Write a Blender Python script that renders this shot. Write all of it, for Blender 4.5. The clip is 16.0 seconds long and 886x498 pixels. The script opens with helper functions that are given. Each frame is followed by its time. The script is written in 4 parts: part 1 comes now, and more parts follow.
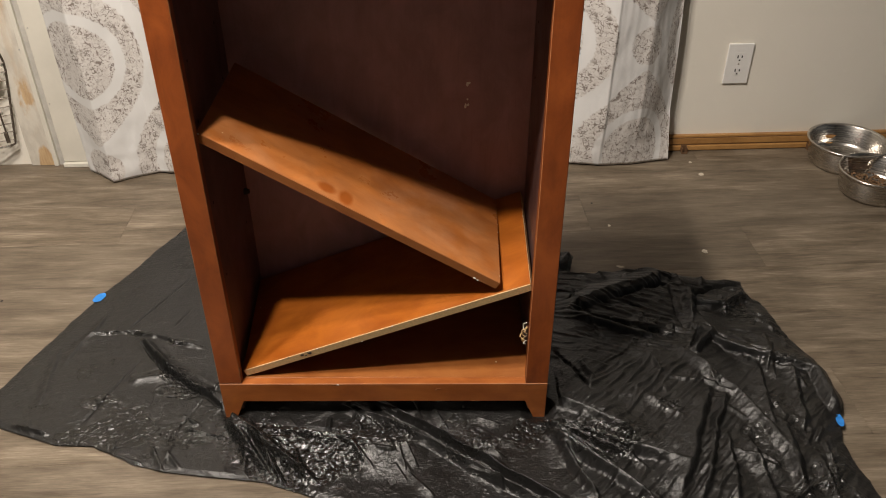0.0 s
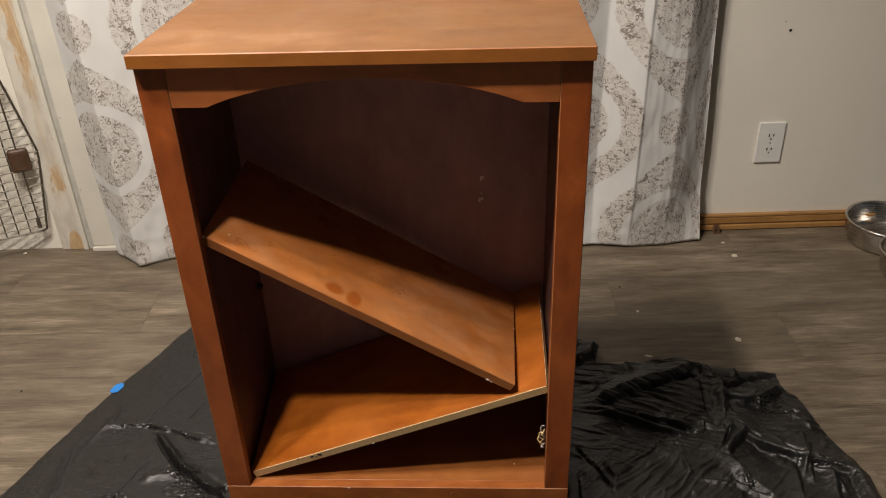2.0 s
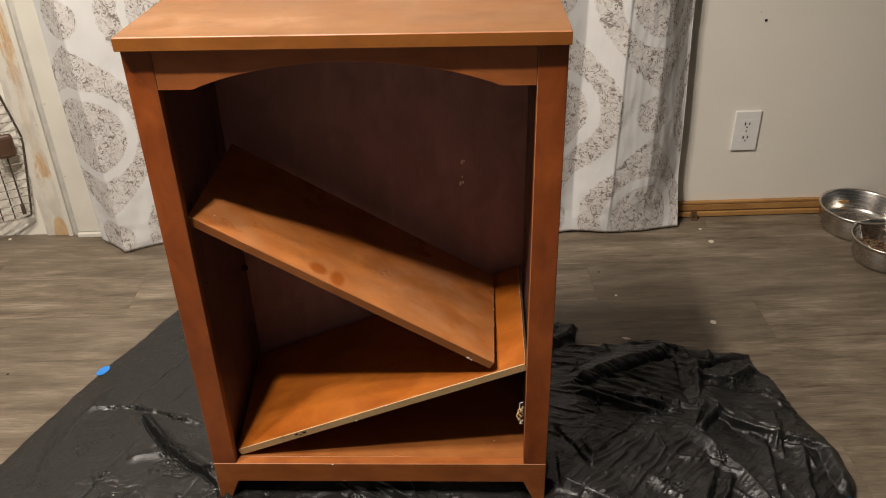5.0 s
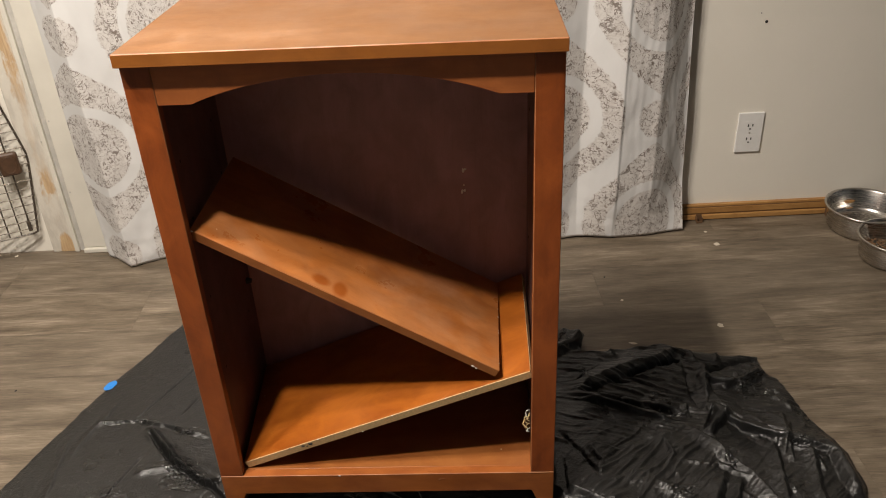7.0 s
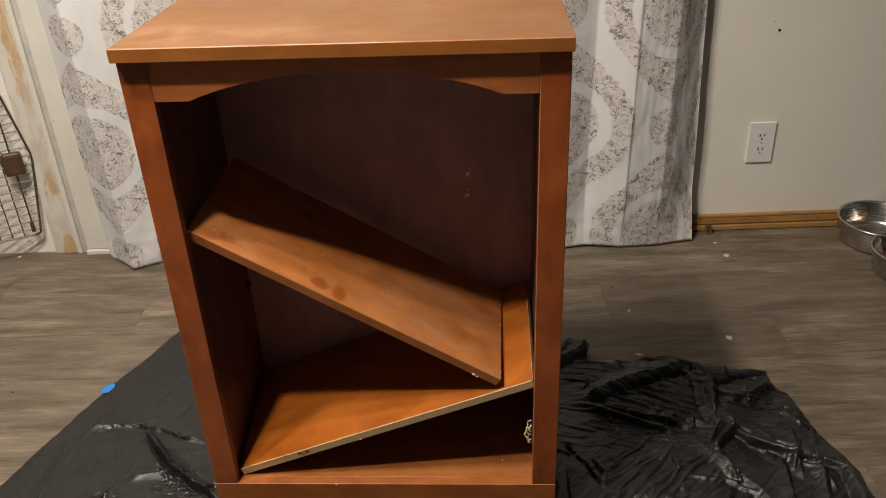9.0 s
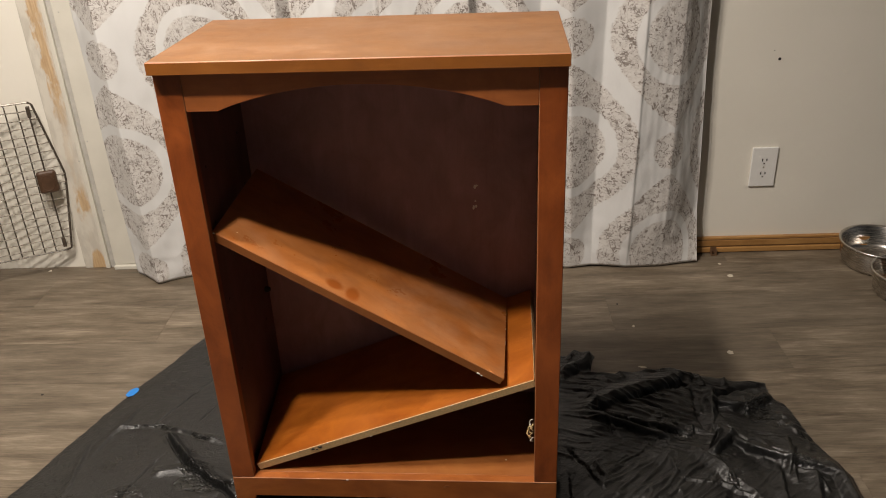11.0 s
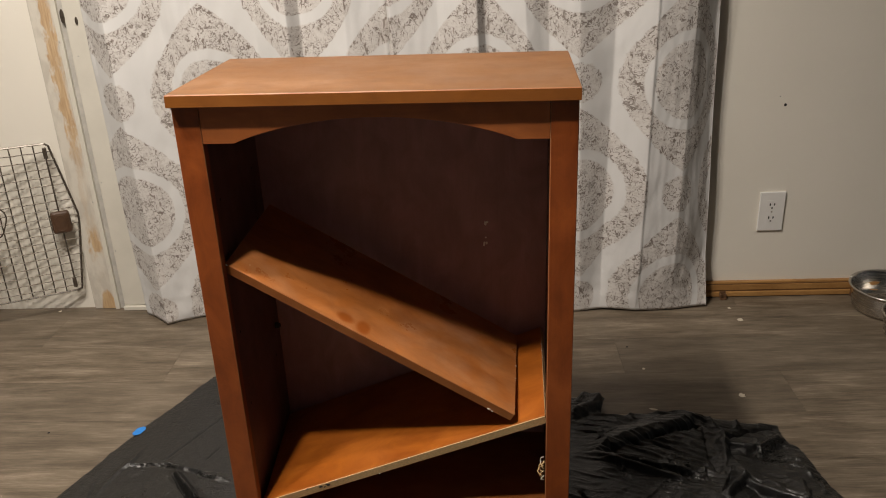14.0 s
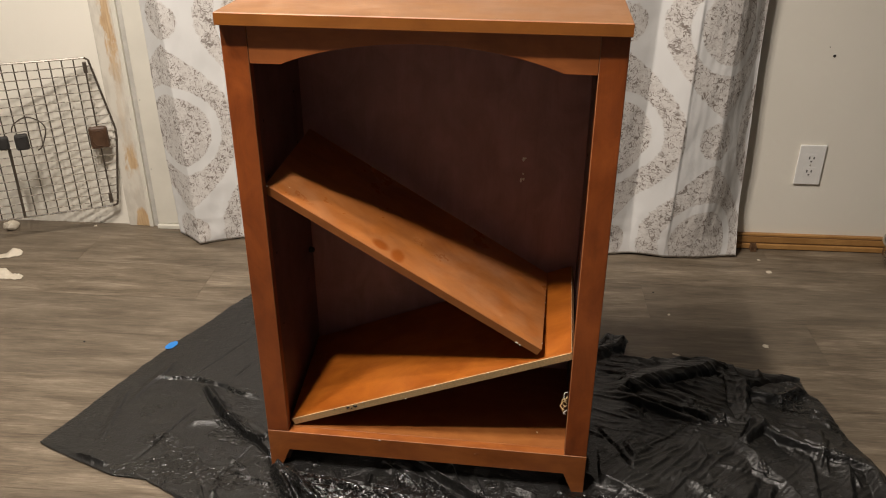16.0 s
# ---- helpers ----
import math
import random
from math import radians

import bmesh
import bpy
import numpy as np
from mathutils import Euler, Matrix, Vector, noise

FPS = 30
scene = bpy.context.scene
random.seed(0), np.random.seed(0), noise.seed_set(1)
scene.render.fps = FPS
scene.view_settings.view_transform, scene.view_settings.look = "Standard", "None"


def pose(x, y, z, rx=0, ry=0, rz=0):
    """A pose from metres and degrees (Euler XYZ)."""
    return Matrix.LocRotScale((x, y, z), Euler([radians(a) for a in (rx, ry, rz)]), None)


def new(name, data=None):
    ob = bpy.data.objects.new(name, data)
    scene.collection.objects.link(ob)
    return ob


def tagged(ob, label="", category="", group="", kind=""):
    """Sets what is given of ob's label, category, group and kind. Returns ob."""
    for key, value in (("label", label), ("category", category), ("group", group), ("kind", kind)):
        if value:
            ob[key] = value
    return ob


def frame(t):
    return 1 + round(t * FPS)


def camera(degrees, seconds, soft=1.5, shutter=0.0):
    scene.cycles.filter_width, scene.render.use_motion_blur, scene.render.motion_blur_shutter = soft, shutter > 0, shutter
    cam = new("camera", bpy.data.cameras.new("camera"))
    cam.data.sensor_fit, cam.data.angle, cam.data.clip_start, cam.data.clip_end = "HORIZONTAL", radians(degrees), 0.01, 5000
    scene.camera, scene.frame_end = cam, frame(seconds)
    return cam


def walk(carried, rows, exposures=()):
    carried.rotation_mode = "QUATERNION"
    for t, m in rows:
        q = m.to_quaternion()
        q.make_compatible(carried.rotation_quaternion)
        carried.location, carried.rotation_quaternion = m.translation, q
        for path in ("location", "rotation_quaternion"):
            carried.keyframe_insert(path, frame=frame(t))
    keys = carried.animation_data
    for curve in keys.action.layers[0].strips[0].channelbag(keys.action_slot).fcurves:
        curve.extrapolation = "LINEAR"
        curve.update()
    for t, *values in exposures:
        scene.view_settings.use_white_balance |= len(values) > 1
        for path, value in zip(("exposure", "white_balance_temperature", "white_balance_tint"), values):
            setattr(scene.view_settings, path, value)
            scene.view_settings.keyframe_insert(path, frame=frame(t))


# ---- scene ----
from mathutils import bvhtree, geometry

# ---- camera ----
cam = camera(57.09, 16.0, soft=1.0)
# seconds, x, y, z, yaw, pitch, roll
ROWS = [
    (0, 0.1121, -1.1212, 1.1594, -0.01, -34.29, -0.11),
    (0.5, 0.1551, -1.0895, 1.1392, 0.40, -34.50, -0.43),
    (1, 0.1270, -1.0335, 1.1379, 1.95, -34.53, -1.60),
    (1.5, 0.1313, -1.0271, 1.1880, 2.48, -31.43, -2.05),
    (2, 0.1659, -1.0520, 1.1927, 3.51, -29.98, -2.16),
    (2.5, 0.1589, -1.0525, 1.1902, 3.45, -30.32, -1.66),
    (3, 0.1716, -1.0755, 1.2098, 3.21, -30.58, -1.38),
    (3.5, 0.1724, -1.0890, 1.2064, 2.86, -30.74, -0.93),
    (4, 0.1621, -1.0925, 1.1921, 2.99, -30.74, -0.69),
    (6.3, 0.1902, -1.0868, 1.1941, 1.69, -30.22, -3.23),
    (6.5, 0.1901, -1.0864, 1.1917, 1.92, -30.20, -3.30),
    (7, 0.1829, -1.0886, 1.1941, 2.92, -29.99, -3.02),
    (7.5, 0.1803, -1.0871, 1.1940, 3.71, -29.92, -3.13),
    (8, 0.1777, -1.0779, 1.1898, 4.17, -29.58, -3.36),
    (8.5, 0.1743, -1.0611, 1.1874, 3.76, -29.20, -3.28),
    (9, 0.1942, -1.0671, 1.1711, 3.66, -29.24, -2.51),
    (9.2, 0.2135, -1.0760, 1.1637, 4.69, -29.37, -2.35),
    (11.5, 0.2183, -1.1788, 1.1648, 5.27, -25.42, -2.70),
    (12, 0.2048, -1.1802, 1.1648, 6.64, -24.42, -2.75),
    (12.5, 0.2078, -1.1791, 1.1639, 6.83, -24.23, -2.64),
    (13, 0.2048, -1.1882, 1.1542, 6.33, -24.09, -2.12),
    (13.5, 0.2083, -1.1849, 1.1478, 5.55, -23.25, -2.21),
    (14, 0.2102, -1.1896, 1.1371, 5.32, -22.84, -2.31),
    (14.5, 0.1964, -1.1955, 1.1237, 6.37, -23.02, -1.64),
    (15, 0.1917, -1.1964, 1.1231, 6.66, -24.03, -0.86),
    (15.5, 0.1875, -1.2033, 1.1254, 7.01, -26.65, -0.14),
    (16, 0.1876, -1.2053, 1.1306, 7.15, -27.10, 0.14),
]
# seconds, stops of the film camera's own metering
EXPOSURES = [(0, 0.2), (1.5, 0.2), (2, -0.08), (2.5, 0.0), (3, 0.12), (4, 0.1), (6.5, 0.17), (7.5, 0.17), (8, 0.02), (9, -0.07), (11.5, 0.0), (12, -0.22), (13, -0.25), (15, -0.2), (15.5, -0.02), (16, 0.05)]
walk(cam, [(t, pose(x, y, z, 90 + pitch, 0, yaw) @ pose(0, 0, 0, 0, 0, roll)) for t, x, y, z, yaw, pitch, roll in ROWS], EXPOSURES)

# ---- world and light ----
world = bpy.data.worlds.new("night")
scene.world = world
world.use_nodes = True
world.node_tree.nodes["Background"].inputs["Color"].default_value = (0.02, 0.025, 0.035, 1)
world.node_tree.nodes["Background"].inputs["Strength"].default_value = 0.2
scene.view_settings.exposure = 0.0


def unseen_spot(at, towards, watts, radius, colour, spread=150):
    """A spot for a light out of view; the soft cone shapes its fall-off."""
    data = bpy.data.lights.new("unseen_spot", "SPOT")
    data.shadow_soft_size, data.energy, data.color = radius, watts, colour
    data.spot_size, data.spot_blend = radians(spread), 1.0
    bulb = new("unseen_spot", data)
    bulb.matrix_world = Matrix.Translation(at) @ Vector(towards).to_track_quat("-Z", "Y").to_matrix().to_4x4()
    return bulb


# unseen bulbs near the ceiling, aimed down; shadow lines place the first two
unseen_spot((-0.445, -0.630, 2.34), (-0.15, 0.42, -1.4), 132.0, 0.048, (1.0, 0.90, 0.80), 150)
unseen_spot((-0.810, -0.410, 2.34), (-0.10, 0.20, -1.4), 99.0, 0.048, (1.0, 0.90, 0.80), 165)
# third spot added, unseen, to fill the floor shadow beside the bookcase
unseen_spot((-0.420, -0.250, 2.34), (0.05, 0.80, -1.1), 72.0, 0.048, (1.0, 0.90, 0.80), 165)
# unseen fill spot aimed at the ceiling, added to lift the upper interior shade
unseen_spot((-0.560, -0.430, 2.30), (0.0, 0.0, 1.0), 34.0, 0.060, (1.0, 0.92, 0.84), 170)

# ---- materials ----


class Nodes:
    """A small builder of node materials."""

    def __init__(self, name):
        self.mat = bpy.data.materials.new(name)
        self.mat.use_nodes = True
        self.tree = self.mat.node_tree
        self.bsdf = self.tree.nodes["Principled BSDF"]

    def add(self, kind, **values):
        node = self.tree.nodes.new(kind)
        for key, value in values.items():
            if key == "operation":
                node.operation = value
            elif key == "data_type":
                node.data_type = value
            elif key == "blend_type":
                node.blend_type = value
            elif key == "feature":
                node.feature = value
            elif key == "wave_type":
                node.wave_type = value
            else:
                raise ValueError(key)
        return node

    def link(self, a, b):
        self.tree.links.new(a, b)

    def coords(self, scale=(1, 1, 1), kind="Object", rotation=(0, 0, 0), shift=None):
        tc = self.add("ShaderNodeTexCoord")
        mp = self.add("ShaderNodeMapping")
        mp.inputs["Scale"].default_value = scale
        mp.inputs["Rotation"].default_value = rotation
        self.link(tc.outputs[kind], mp.inputs["Vector"])
        if shift is not None:
            self.link(shift, mp.inputs["Location"])
        return mp.outputs["Vector"]

    def noise(self, vector, scale, detail=4.0, rough=0.55, distort=0.0):
        n = self.add("ShaderNodeTexNoise")
        n.inputs["Scale"].default_value = scale
        n.inputs["Detail"].default_value = detail
        n.inputs["Roughness"].default_value = rough
        n.inputs["Distortion"].default_value = distort
        self.link(vector, n.inputs["Vector"])
        return n.outputs["Fac"]

    def voronoi(self, vector, scale, feature="F1", random=1.0):
        n = self.add("ShaderNodeTexVoronoi", feature=feature)
        n.inputs["Scale"].default_value = scale
        n.inputs["Randomness"].default_value = random
        self.link(vector, n.inputs["Vector"])
        return n.outputs["Distance"]

    def ramp(self, fac, stops):
        n = self.add("ShaderNodeValToRGB")
        while len(n.color_ramp.elements) < len(stops):
            n.color_ramp.elements.new(0.5)
        for e, (at, colour) in zip(n.color_ramp.elements, stops):
            e.position = at
            e.color = (*colour, 1) if len(colour) == 3 else colour
        self.link(fac, n.inputs["Fac"])
        return n.outputs["Color"]

    def span(self, value, a, b, lo=0.0, hi=1.0):
        n = self.add("ShaderNodeMapRange")
        n.inputs["From Min"].default_value, n.inputs["From Max"].default_value = a, b
        n.inputs["To Min"].default_value, n.inputs["To Max"].default_value = lo, hi
        self.link(value, n.inputs["Value"])
        return n.outputs["Result"]

    def math(self, operation, a, b=None, c=None):
        n = self.add("ShaderNodeMath", operation=operation)
        for socket, value in zip(n.inputs, (a, b, c)):
            if value is None:
                continue
            if isinstance(value, (int, float)):
                socket.default_value = value
            else:
                self.link(value, socket)
        return n.outputs[0]

    def mix(self, fac, a, b, blend="MIX"):
        n = self.add("ShaderNodeMix", data_type="RGBA", blend_type=blend)
        for socket, value in ((n.inputs[0], fac), (n.inputs[6], a), (n.inputs[7], b)):
            if isinstance(value, (int, float)):
                socket.default_value = value
            elif isinstance(value, tuple):
                socket.default_value = (*value, 1)
            else:
                self.link(value, socket)
        return n.outputs[2]

    def bump(self, height, strength, distance, under=None):
        n = self.add("ShaderNodeBump")
        n.inputs["Strength"].default_value = strength
        n.inputs["Distance"].default_value = distance
        self.link(height, n.inputs["Height"])
        if under is not None:
            self.link(under, n.inputs["Normal"])
        return n.outputs["Normal"]

    def out(self, colour=None, rough=None, normal=None, metal=None, spec=None):
        for name, value in (("Base Color", colour), ("Roughness", rough), ("Normal", normal), ("Metallic", metal), ("Specular IOR Level", spec)):
            if value is None:
                continue
            socket = self.bsdf.inputs[name]
            if isinstance(value, (int, float)):
                socket.default_value = value
            elif isinstance(value, tuple):
                socket.default_value = (*value, 1)
            else:
                self.link(value, socket)
        return self.mat


def laminate(name, along, light, dark, rough=0.34, stains=(), smears=(), dust=0.0):
    """Cherry wood-print laminate with long grain on the given axis, blotches, scuffs, wiped spots and pale smears (x, y, radii), and a film of dust along the front."""
    m = Nodes(name)
    stretch = [14.0, 14.0, 14.0]
    stretch[along] = 1.0
    info = m.add("ShaderNodeObjectInfo")
    offs = m.add("ShaderNodeCombineXYZ")
    m.link(m.math("MULTIPLY", info.outputs["Random"], 13.0), offs.inputs[0])
    m.link(m.math("MULTIPLY", info.outputs["Random"], 29.0), offs.inputs[2])
    shift = offs.outputs[0]
    grain = m.noise(m.coords(tuple(stretch), shift=shift), 2.6, 5.0, 0.6, 0.8)
    blotch = m.noise(m.coords(tuple(1.0 if k == along else 1.7 for k in range(3)), shift=shift), 11.0, 6.0, 0.62, 0.7)
    fine = m.noise(m.coords(tuple(s * 3 for s in stretch), shift=shift), 8.0, 3.0, 0.5)
    fleck = m.noise(m.coords(tuple(s * (1.0 if k == along else 2.5) for k, s in enumerate(stretch)), shift=shift), 9.0, 2.0, 0.5)
    f = m.math("ADD", m.math("MULTIPLY", grain, 0.24), m.math("MULTIPLY", blotch, 0.76))
    f = m.math("ADD", f, m.math("MULTIPLY", m.math("SUBTRACT", fine, 0.5), 0.05))
    colour = m.ramp(f, [(0.37, dark), (0.51, tuple((a + b) / 2 for a, b in zip(light, dark))), (0.65, light)])
    colour = m.mix(m.span(fleck, 0.62, 0.74, 0.0, 0.16), colour, tuple(c * 0.62 for c in dark))
    sep = m.add("ShaderNodeSeparateXYZ")
    m.link(m.coords(), sep.inputs[0])
    wob = m.math("MULTIPLY", m.math("SUBTRACT", m.noise(m.coords(), 45.0, 4.0), 0.5), 1.1)

    def spot(x, y, rx, ry, soft):
        a = m.math("POWER", m.math("DIVIDE", m.math("SUBTRACT", sep.outputs[0], x), rx), 2.0)
        b = m.math("POWER", m.math("DIVIDE", m.math("SUBTRACT", sep.outputs[1], y), ry), 2.0)
        return m.span(m.math("ADD", m.math("ADD", a, b), wob), 1.0 - soft, 1.0 + soft, 1.0, 0.0)

    if dust:
        film = m.noise(m.coords((1.6, 2.2, 1.0)), 9.0, 5.0, 0.6, 0.8)
        reach = m.math("ADD", m.span(sep.outputs[1], 0.02, 0.15, 1.0, 0.0), m.span(sep.outputs[0], 0.36, 0.52, 0.0, 0.75))
        cover = m.math("MULTIPLY", m.math("MINIMUM", reach, 1.0), m.span(film, 0.36, 0.60, 0.15, 1.0))
        colour = m.mix(m.math("MULTIPLY", cover, dust), colour, (0.46, 0.275, 0.140))
    for x, y, rx, ry in stains:
        colour = m.mix(m.math("MULTIPLY", spot(x, y, rx, ry, 0.5), 0.95), colour, (0.255, 0.064, 0.009))
    scuff = m.noise(m.coords(), 7.0, 6.0, 0.65)
    for x, y, rx, ry in smears:
        streak = m.math("MULTIPLY", spot(x, y, rx, ry, 0.8), m.span(m.noise(m.coords((1, 1, 1)), 16.0, 4.0, 0.6, 0.4), 0.40, 0.68))
        colour = m.mix(m.math("MULTIPLY", streak, 0.20), colour, (0.62, 0.38, 0.24))
    r = m.span(scuff, 0.35, 0.7, rough - 0.05, rough + 0.14)
    return m.out(colour, r, m.bump(fine, 0.06, 0.001), spec=0.5)


def plain(name, colour, rough, metal=0.0, vary=0.12, scale=40.0, bump=0.0):
    m = Nodes(name)
    n = m.noise(m.coords(), scale, 5.0, 0.6)
    dark = tuple(c * (1 - vary) for c in colour)
    light = tuple(min(1.0, c * (1 + vary)) for c in colour)
    col = m.ramp(n, [(0.3, dark), (0.7, light)])
    r = m.span(m.noise(m.coords(), scale * 0.3, 4.0), 0.3, 0.7, max(0.02, rough - 0.06), rough + 0.06)
    return m.out(col, r, m.bump(n, bump, 0.001) if bump else None, metal)


CHERRY_L, CHERRY_D = (0.3405, 0.122, 0.0315), (0.2418, 0.074, 0.0168)
WOOD_TOP = laminate("cherry_laminate_top", 0, (0.243, 0.105, 0.031), (0.186, 0.076, 0.0205), 0.44, smears=((-0.255, 0.06, 0.06, 0.05), (-0.10, 0.05, 0.10, 0.03)))
WOOD_UPPER = laminate("dusty_cherry_laminate_shelf", 0, (0.4343, 0.143, 0.0294), (0.2764, 0.079, 0.0147), 0.30, stains=((0.221, 0.024, 0.016, 0.012), (0.256, 0.021, 0.013, 0.018)), smears=((0.44, 0.11, 0.07, 0.10), (0.33, 0.09, 0.05, 0.06), (0.06, 0.05, 0.06, 0.05)), dust=0.22)
WOOD_ORANGE = laminate("orange_cherry_laminate", 0, (0.435, 0.126, 0.0135), (0.283, 0.070, 0.0062), 0.36)
WORN = laminate("worn_pale_edge", 0, (0.40, 0.19, 0.085), (0.2665, 0.085, 0.0252), 0.5)
WOOD_X = laminate("cherry_laminate_lengthwise", 0, CHERRY_L, CHERRY_D)
WOOD_Z = laminate("cherry_laminate_upright", 2, (0.3306, 0.081, 0.016), (0.1875, 0.0414, 0.008))
WOOD_RAIL = laminate("cherry_laminate_rail", 0, (0.400, 0.125, 0.029), (0.258, 0.073, 0.016))
WOOD_ARCH = laminate("cherry_laminate_arched_rail", 0, (0.48, 0.150, 0.040), (0.33, 0.098, 0.026))
WOOD_BAND = laminate("cherry_edge_band", 0, (0.290, 0.098, 0.015), (0.210, 0.067, 0.0095), 0.42)
# Back panel colour raised and cooled to stand in for missing fill light.
WOOD_BACK = laminate("fill_lifted_back_laminate", 2, (0.43, 0.235, 0.225), (0.31, 0.165, 0.158), 0.40)
# Same cherry laminate as the stiles, darkened and greyed for interior shade.
WOOD_IN = laminate("shade_darkened_side_laminate", 2, (0.145, 0.076, 0.064), (0.088, 0.044, 0.038), 0.42)
RAW_BOARD = plain("raw_particle_board", (0.68, 0.47, 0.23), 0.85, vary=0.18, scale=260.0, bump=0.15)
CHIP = plain("exposed_pale_core", (0.86, 0.80, 0.72), 0.9, scale=300.0)
BASE_WOOD = laminate("oak_baseboard", 0, (0.47, 0.255, 0.085), (0.32, 0.16, 0.05), 0.45)
BASE_LINE = plain("baseboard_groove", (0.16, 0.08, 0.03), 0.6)
WHITE_PLASTIC = plain("white_outlet_plastic", (0.80, 0.79, 0.76), 0.35, vary=0.02)
DARK_SLOT = plain("dark_slot", (0.02, 0.018, 0.016), 0.7)
CHROME = plain("dull_wire_metal", (0.56, 0.52, 0.46), 0.26, 0.8, vary=0.2, scale=120.0)
DARK_WIRE = plain("dark_wire", (0.105, 0.085, 0.066), 0.42, 0.6, vary=0.3, scale=120.0)
LATCH = plain("brown_latch_plastic", (0.072, 0.038, 0.021), 0.40, vary=0.25)
BLUE = plain("blue_painters_tape", (0.02, 0.205, 0.62), 0.6, vary=0.08)
PAPER = plain("torn_paper", (0.58, 0.52, 0.42), 0.85, vary=0.08, scale=80)
BRACKET = plain("brown_bracket", (0.13, 0.07, 0.035), 0.5)


def steel():
    m = Nodes("brushed_steel")
    v = m.coords((1, 1, 60))
    n = m.noise(v, 14.0, 4.0)
    return m.out(m.ramp(n, [(0.3, (0.50, 0.47, 0.43)), (0.7, (0.62, 0.59, 0.55))]), m.span(n, 0.3, 0.7, 0.2, 0.32), m.bump(n, 0.04, 0.001), 1.0)


STEEL = steel()
KIBBLE = plain("brown_kibble", (0.17, 0.095, 0.045), 0.85, vary=0.3, scale=90)


def wall_paint():
    m = Nodes("cream_wall_paint")
    v = m.coords()
    big = m.noise(v, 1.6, 3.0)
    fine = m.noise(v, 180.0, 3.0)
    peel = m.noise(v, 55.0, 4.0)
    col = m.ramp(big, [(0.3, (0.77, 0.73, 0.64)), (0.7, (0.82, 0.78, 0.69))])
    return m.out(col, 0.6, m.bump(peel, 0.10, 0.002, m.bump(fine, 0.08, 0.001)))


WALL = wall_paint()


def flaked_paint():
    """White paint on a jamb, scraped to brown wood and filler along a ragged strip."""
    m = Nodes("scraped_door_jamb")
    v = m.coords()
    sep = m.add("ShaderNodeSeparateXYZ")
    m.link(v, sep.inputs[0])
    edge = m.noise(m.coords((24, 24, 9)), 3.0, 5.0, 0.6)
    long = m.noise(m.coords((9, 9, 3.0)), 3.0, 5.0, 0.65, 0.6)
    along = m.math("ABSOLUTE", m.math("ADD", sep.outputs[0], m.math("ADD", 1.066, m.math("MULTIPLY", m.math("SUBTRACT", edge, 0.5), 0.05))))
    strip = m.span(along, 0.008, 0.021, 1.0, 0.0)
    # heavily scraped above, nearly sound in the middle, with one bare patch low down
    height = m.math("ADD", sep.outputs[2], m.math("MULTIPLY", m.math("SUBTRACT", long, 0.5), 0.10))
    bare = m.ramp(height, [(0.0, (0.1,) * 3), (0.16, (0.12,) * 3), (0.19, (0.8,) * 3), (0.245, (0.8,) * 3), (0.285, (0.22,) * 3), (0.44, (0.2,) * 3), (0.55, (0.55,) * 3), (0.62, (0.9,) * 3), (1.0, (0.85,) * 3)])
    f = m.math("MULTIPLY", strip, m.math("MULTIPLY", bare, m.span(m.math("ADD", m.math("MULTIPLY", long, 0.6), m.math("MULTIPLY", edge, 0.4)), 0.34, 0.52)))
    brown = m.span(f, 0.06, 0.60, 0.0, 0.9)
    grey = m.span(m.noise(m.coords((14, 14, 5)), 3.0, 5.0), 0.42, 0.6)
    foot = m.math("ADD", m.math("POWER", m.math("DIVIDE", m.math("ADD", sep.outputs[0], 1.064), 0.024), 2.0), m.math("POWER", m.math("DIVIDE", m.math("SUBTRACT", sep.outputs[2], 0.004), 0.064), 2.0))
    brown = m.math("MAXIMUM", brown, m.span(m.math("ADD", foot, m.math("MULTIPLY", edge, 0.9)), 1.45, 1.1, 0.0, 0.95))
    wood = m.ramp(m.noise(m.coords((40, 40, 4)), 4.0), [(0.3, (0.40, 0.24, 0.11)), (0.7, (0.60, 0.43, 0.24))])
    col = m.mix(grey, (0.64, 0.60, 0.52), (0.54, 0.50, 0.43))
    col = m.mix(brown, col, wood)
    return m.out(col, 0.6, m.bump(edge, 0.3, 0.004))


JAMB = flaked_paint()
TRIM = plain("white_door_trim", (0.65, 0.62, 0.54), 0.42, vary=0.05, scale=8.0)
GROOVE = plain("grey_weather_groove", (0.46, 0.44, 0.40), 0.6, vary=0.15, scale=30)


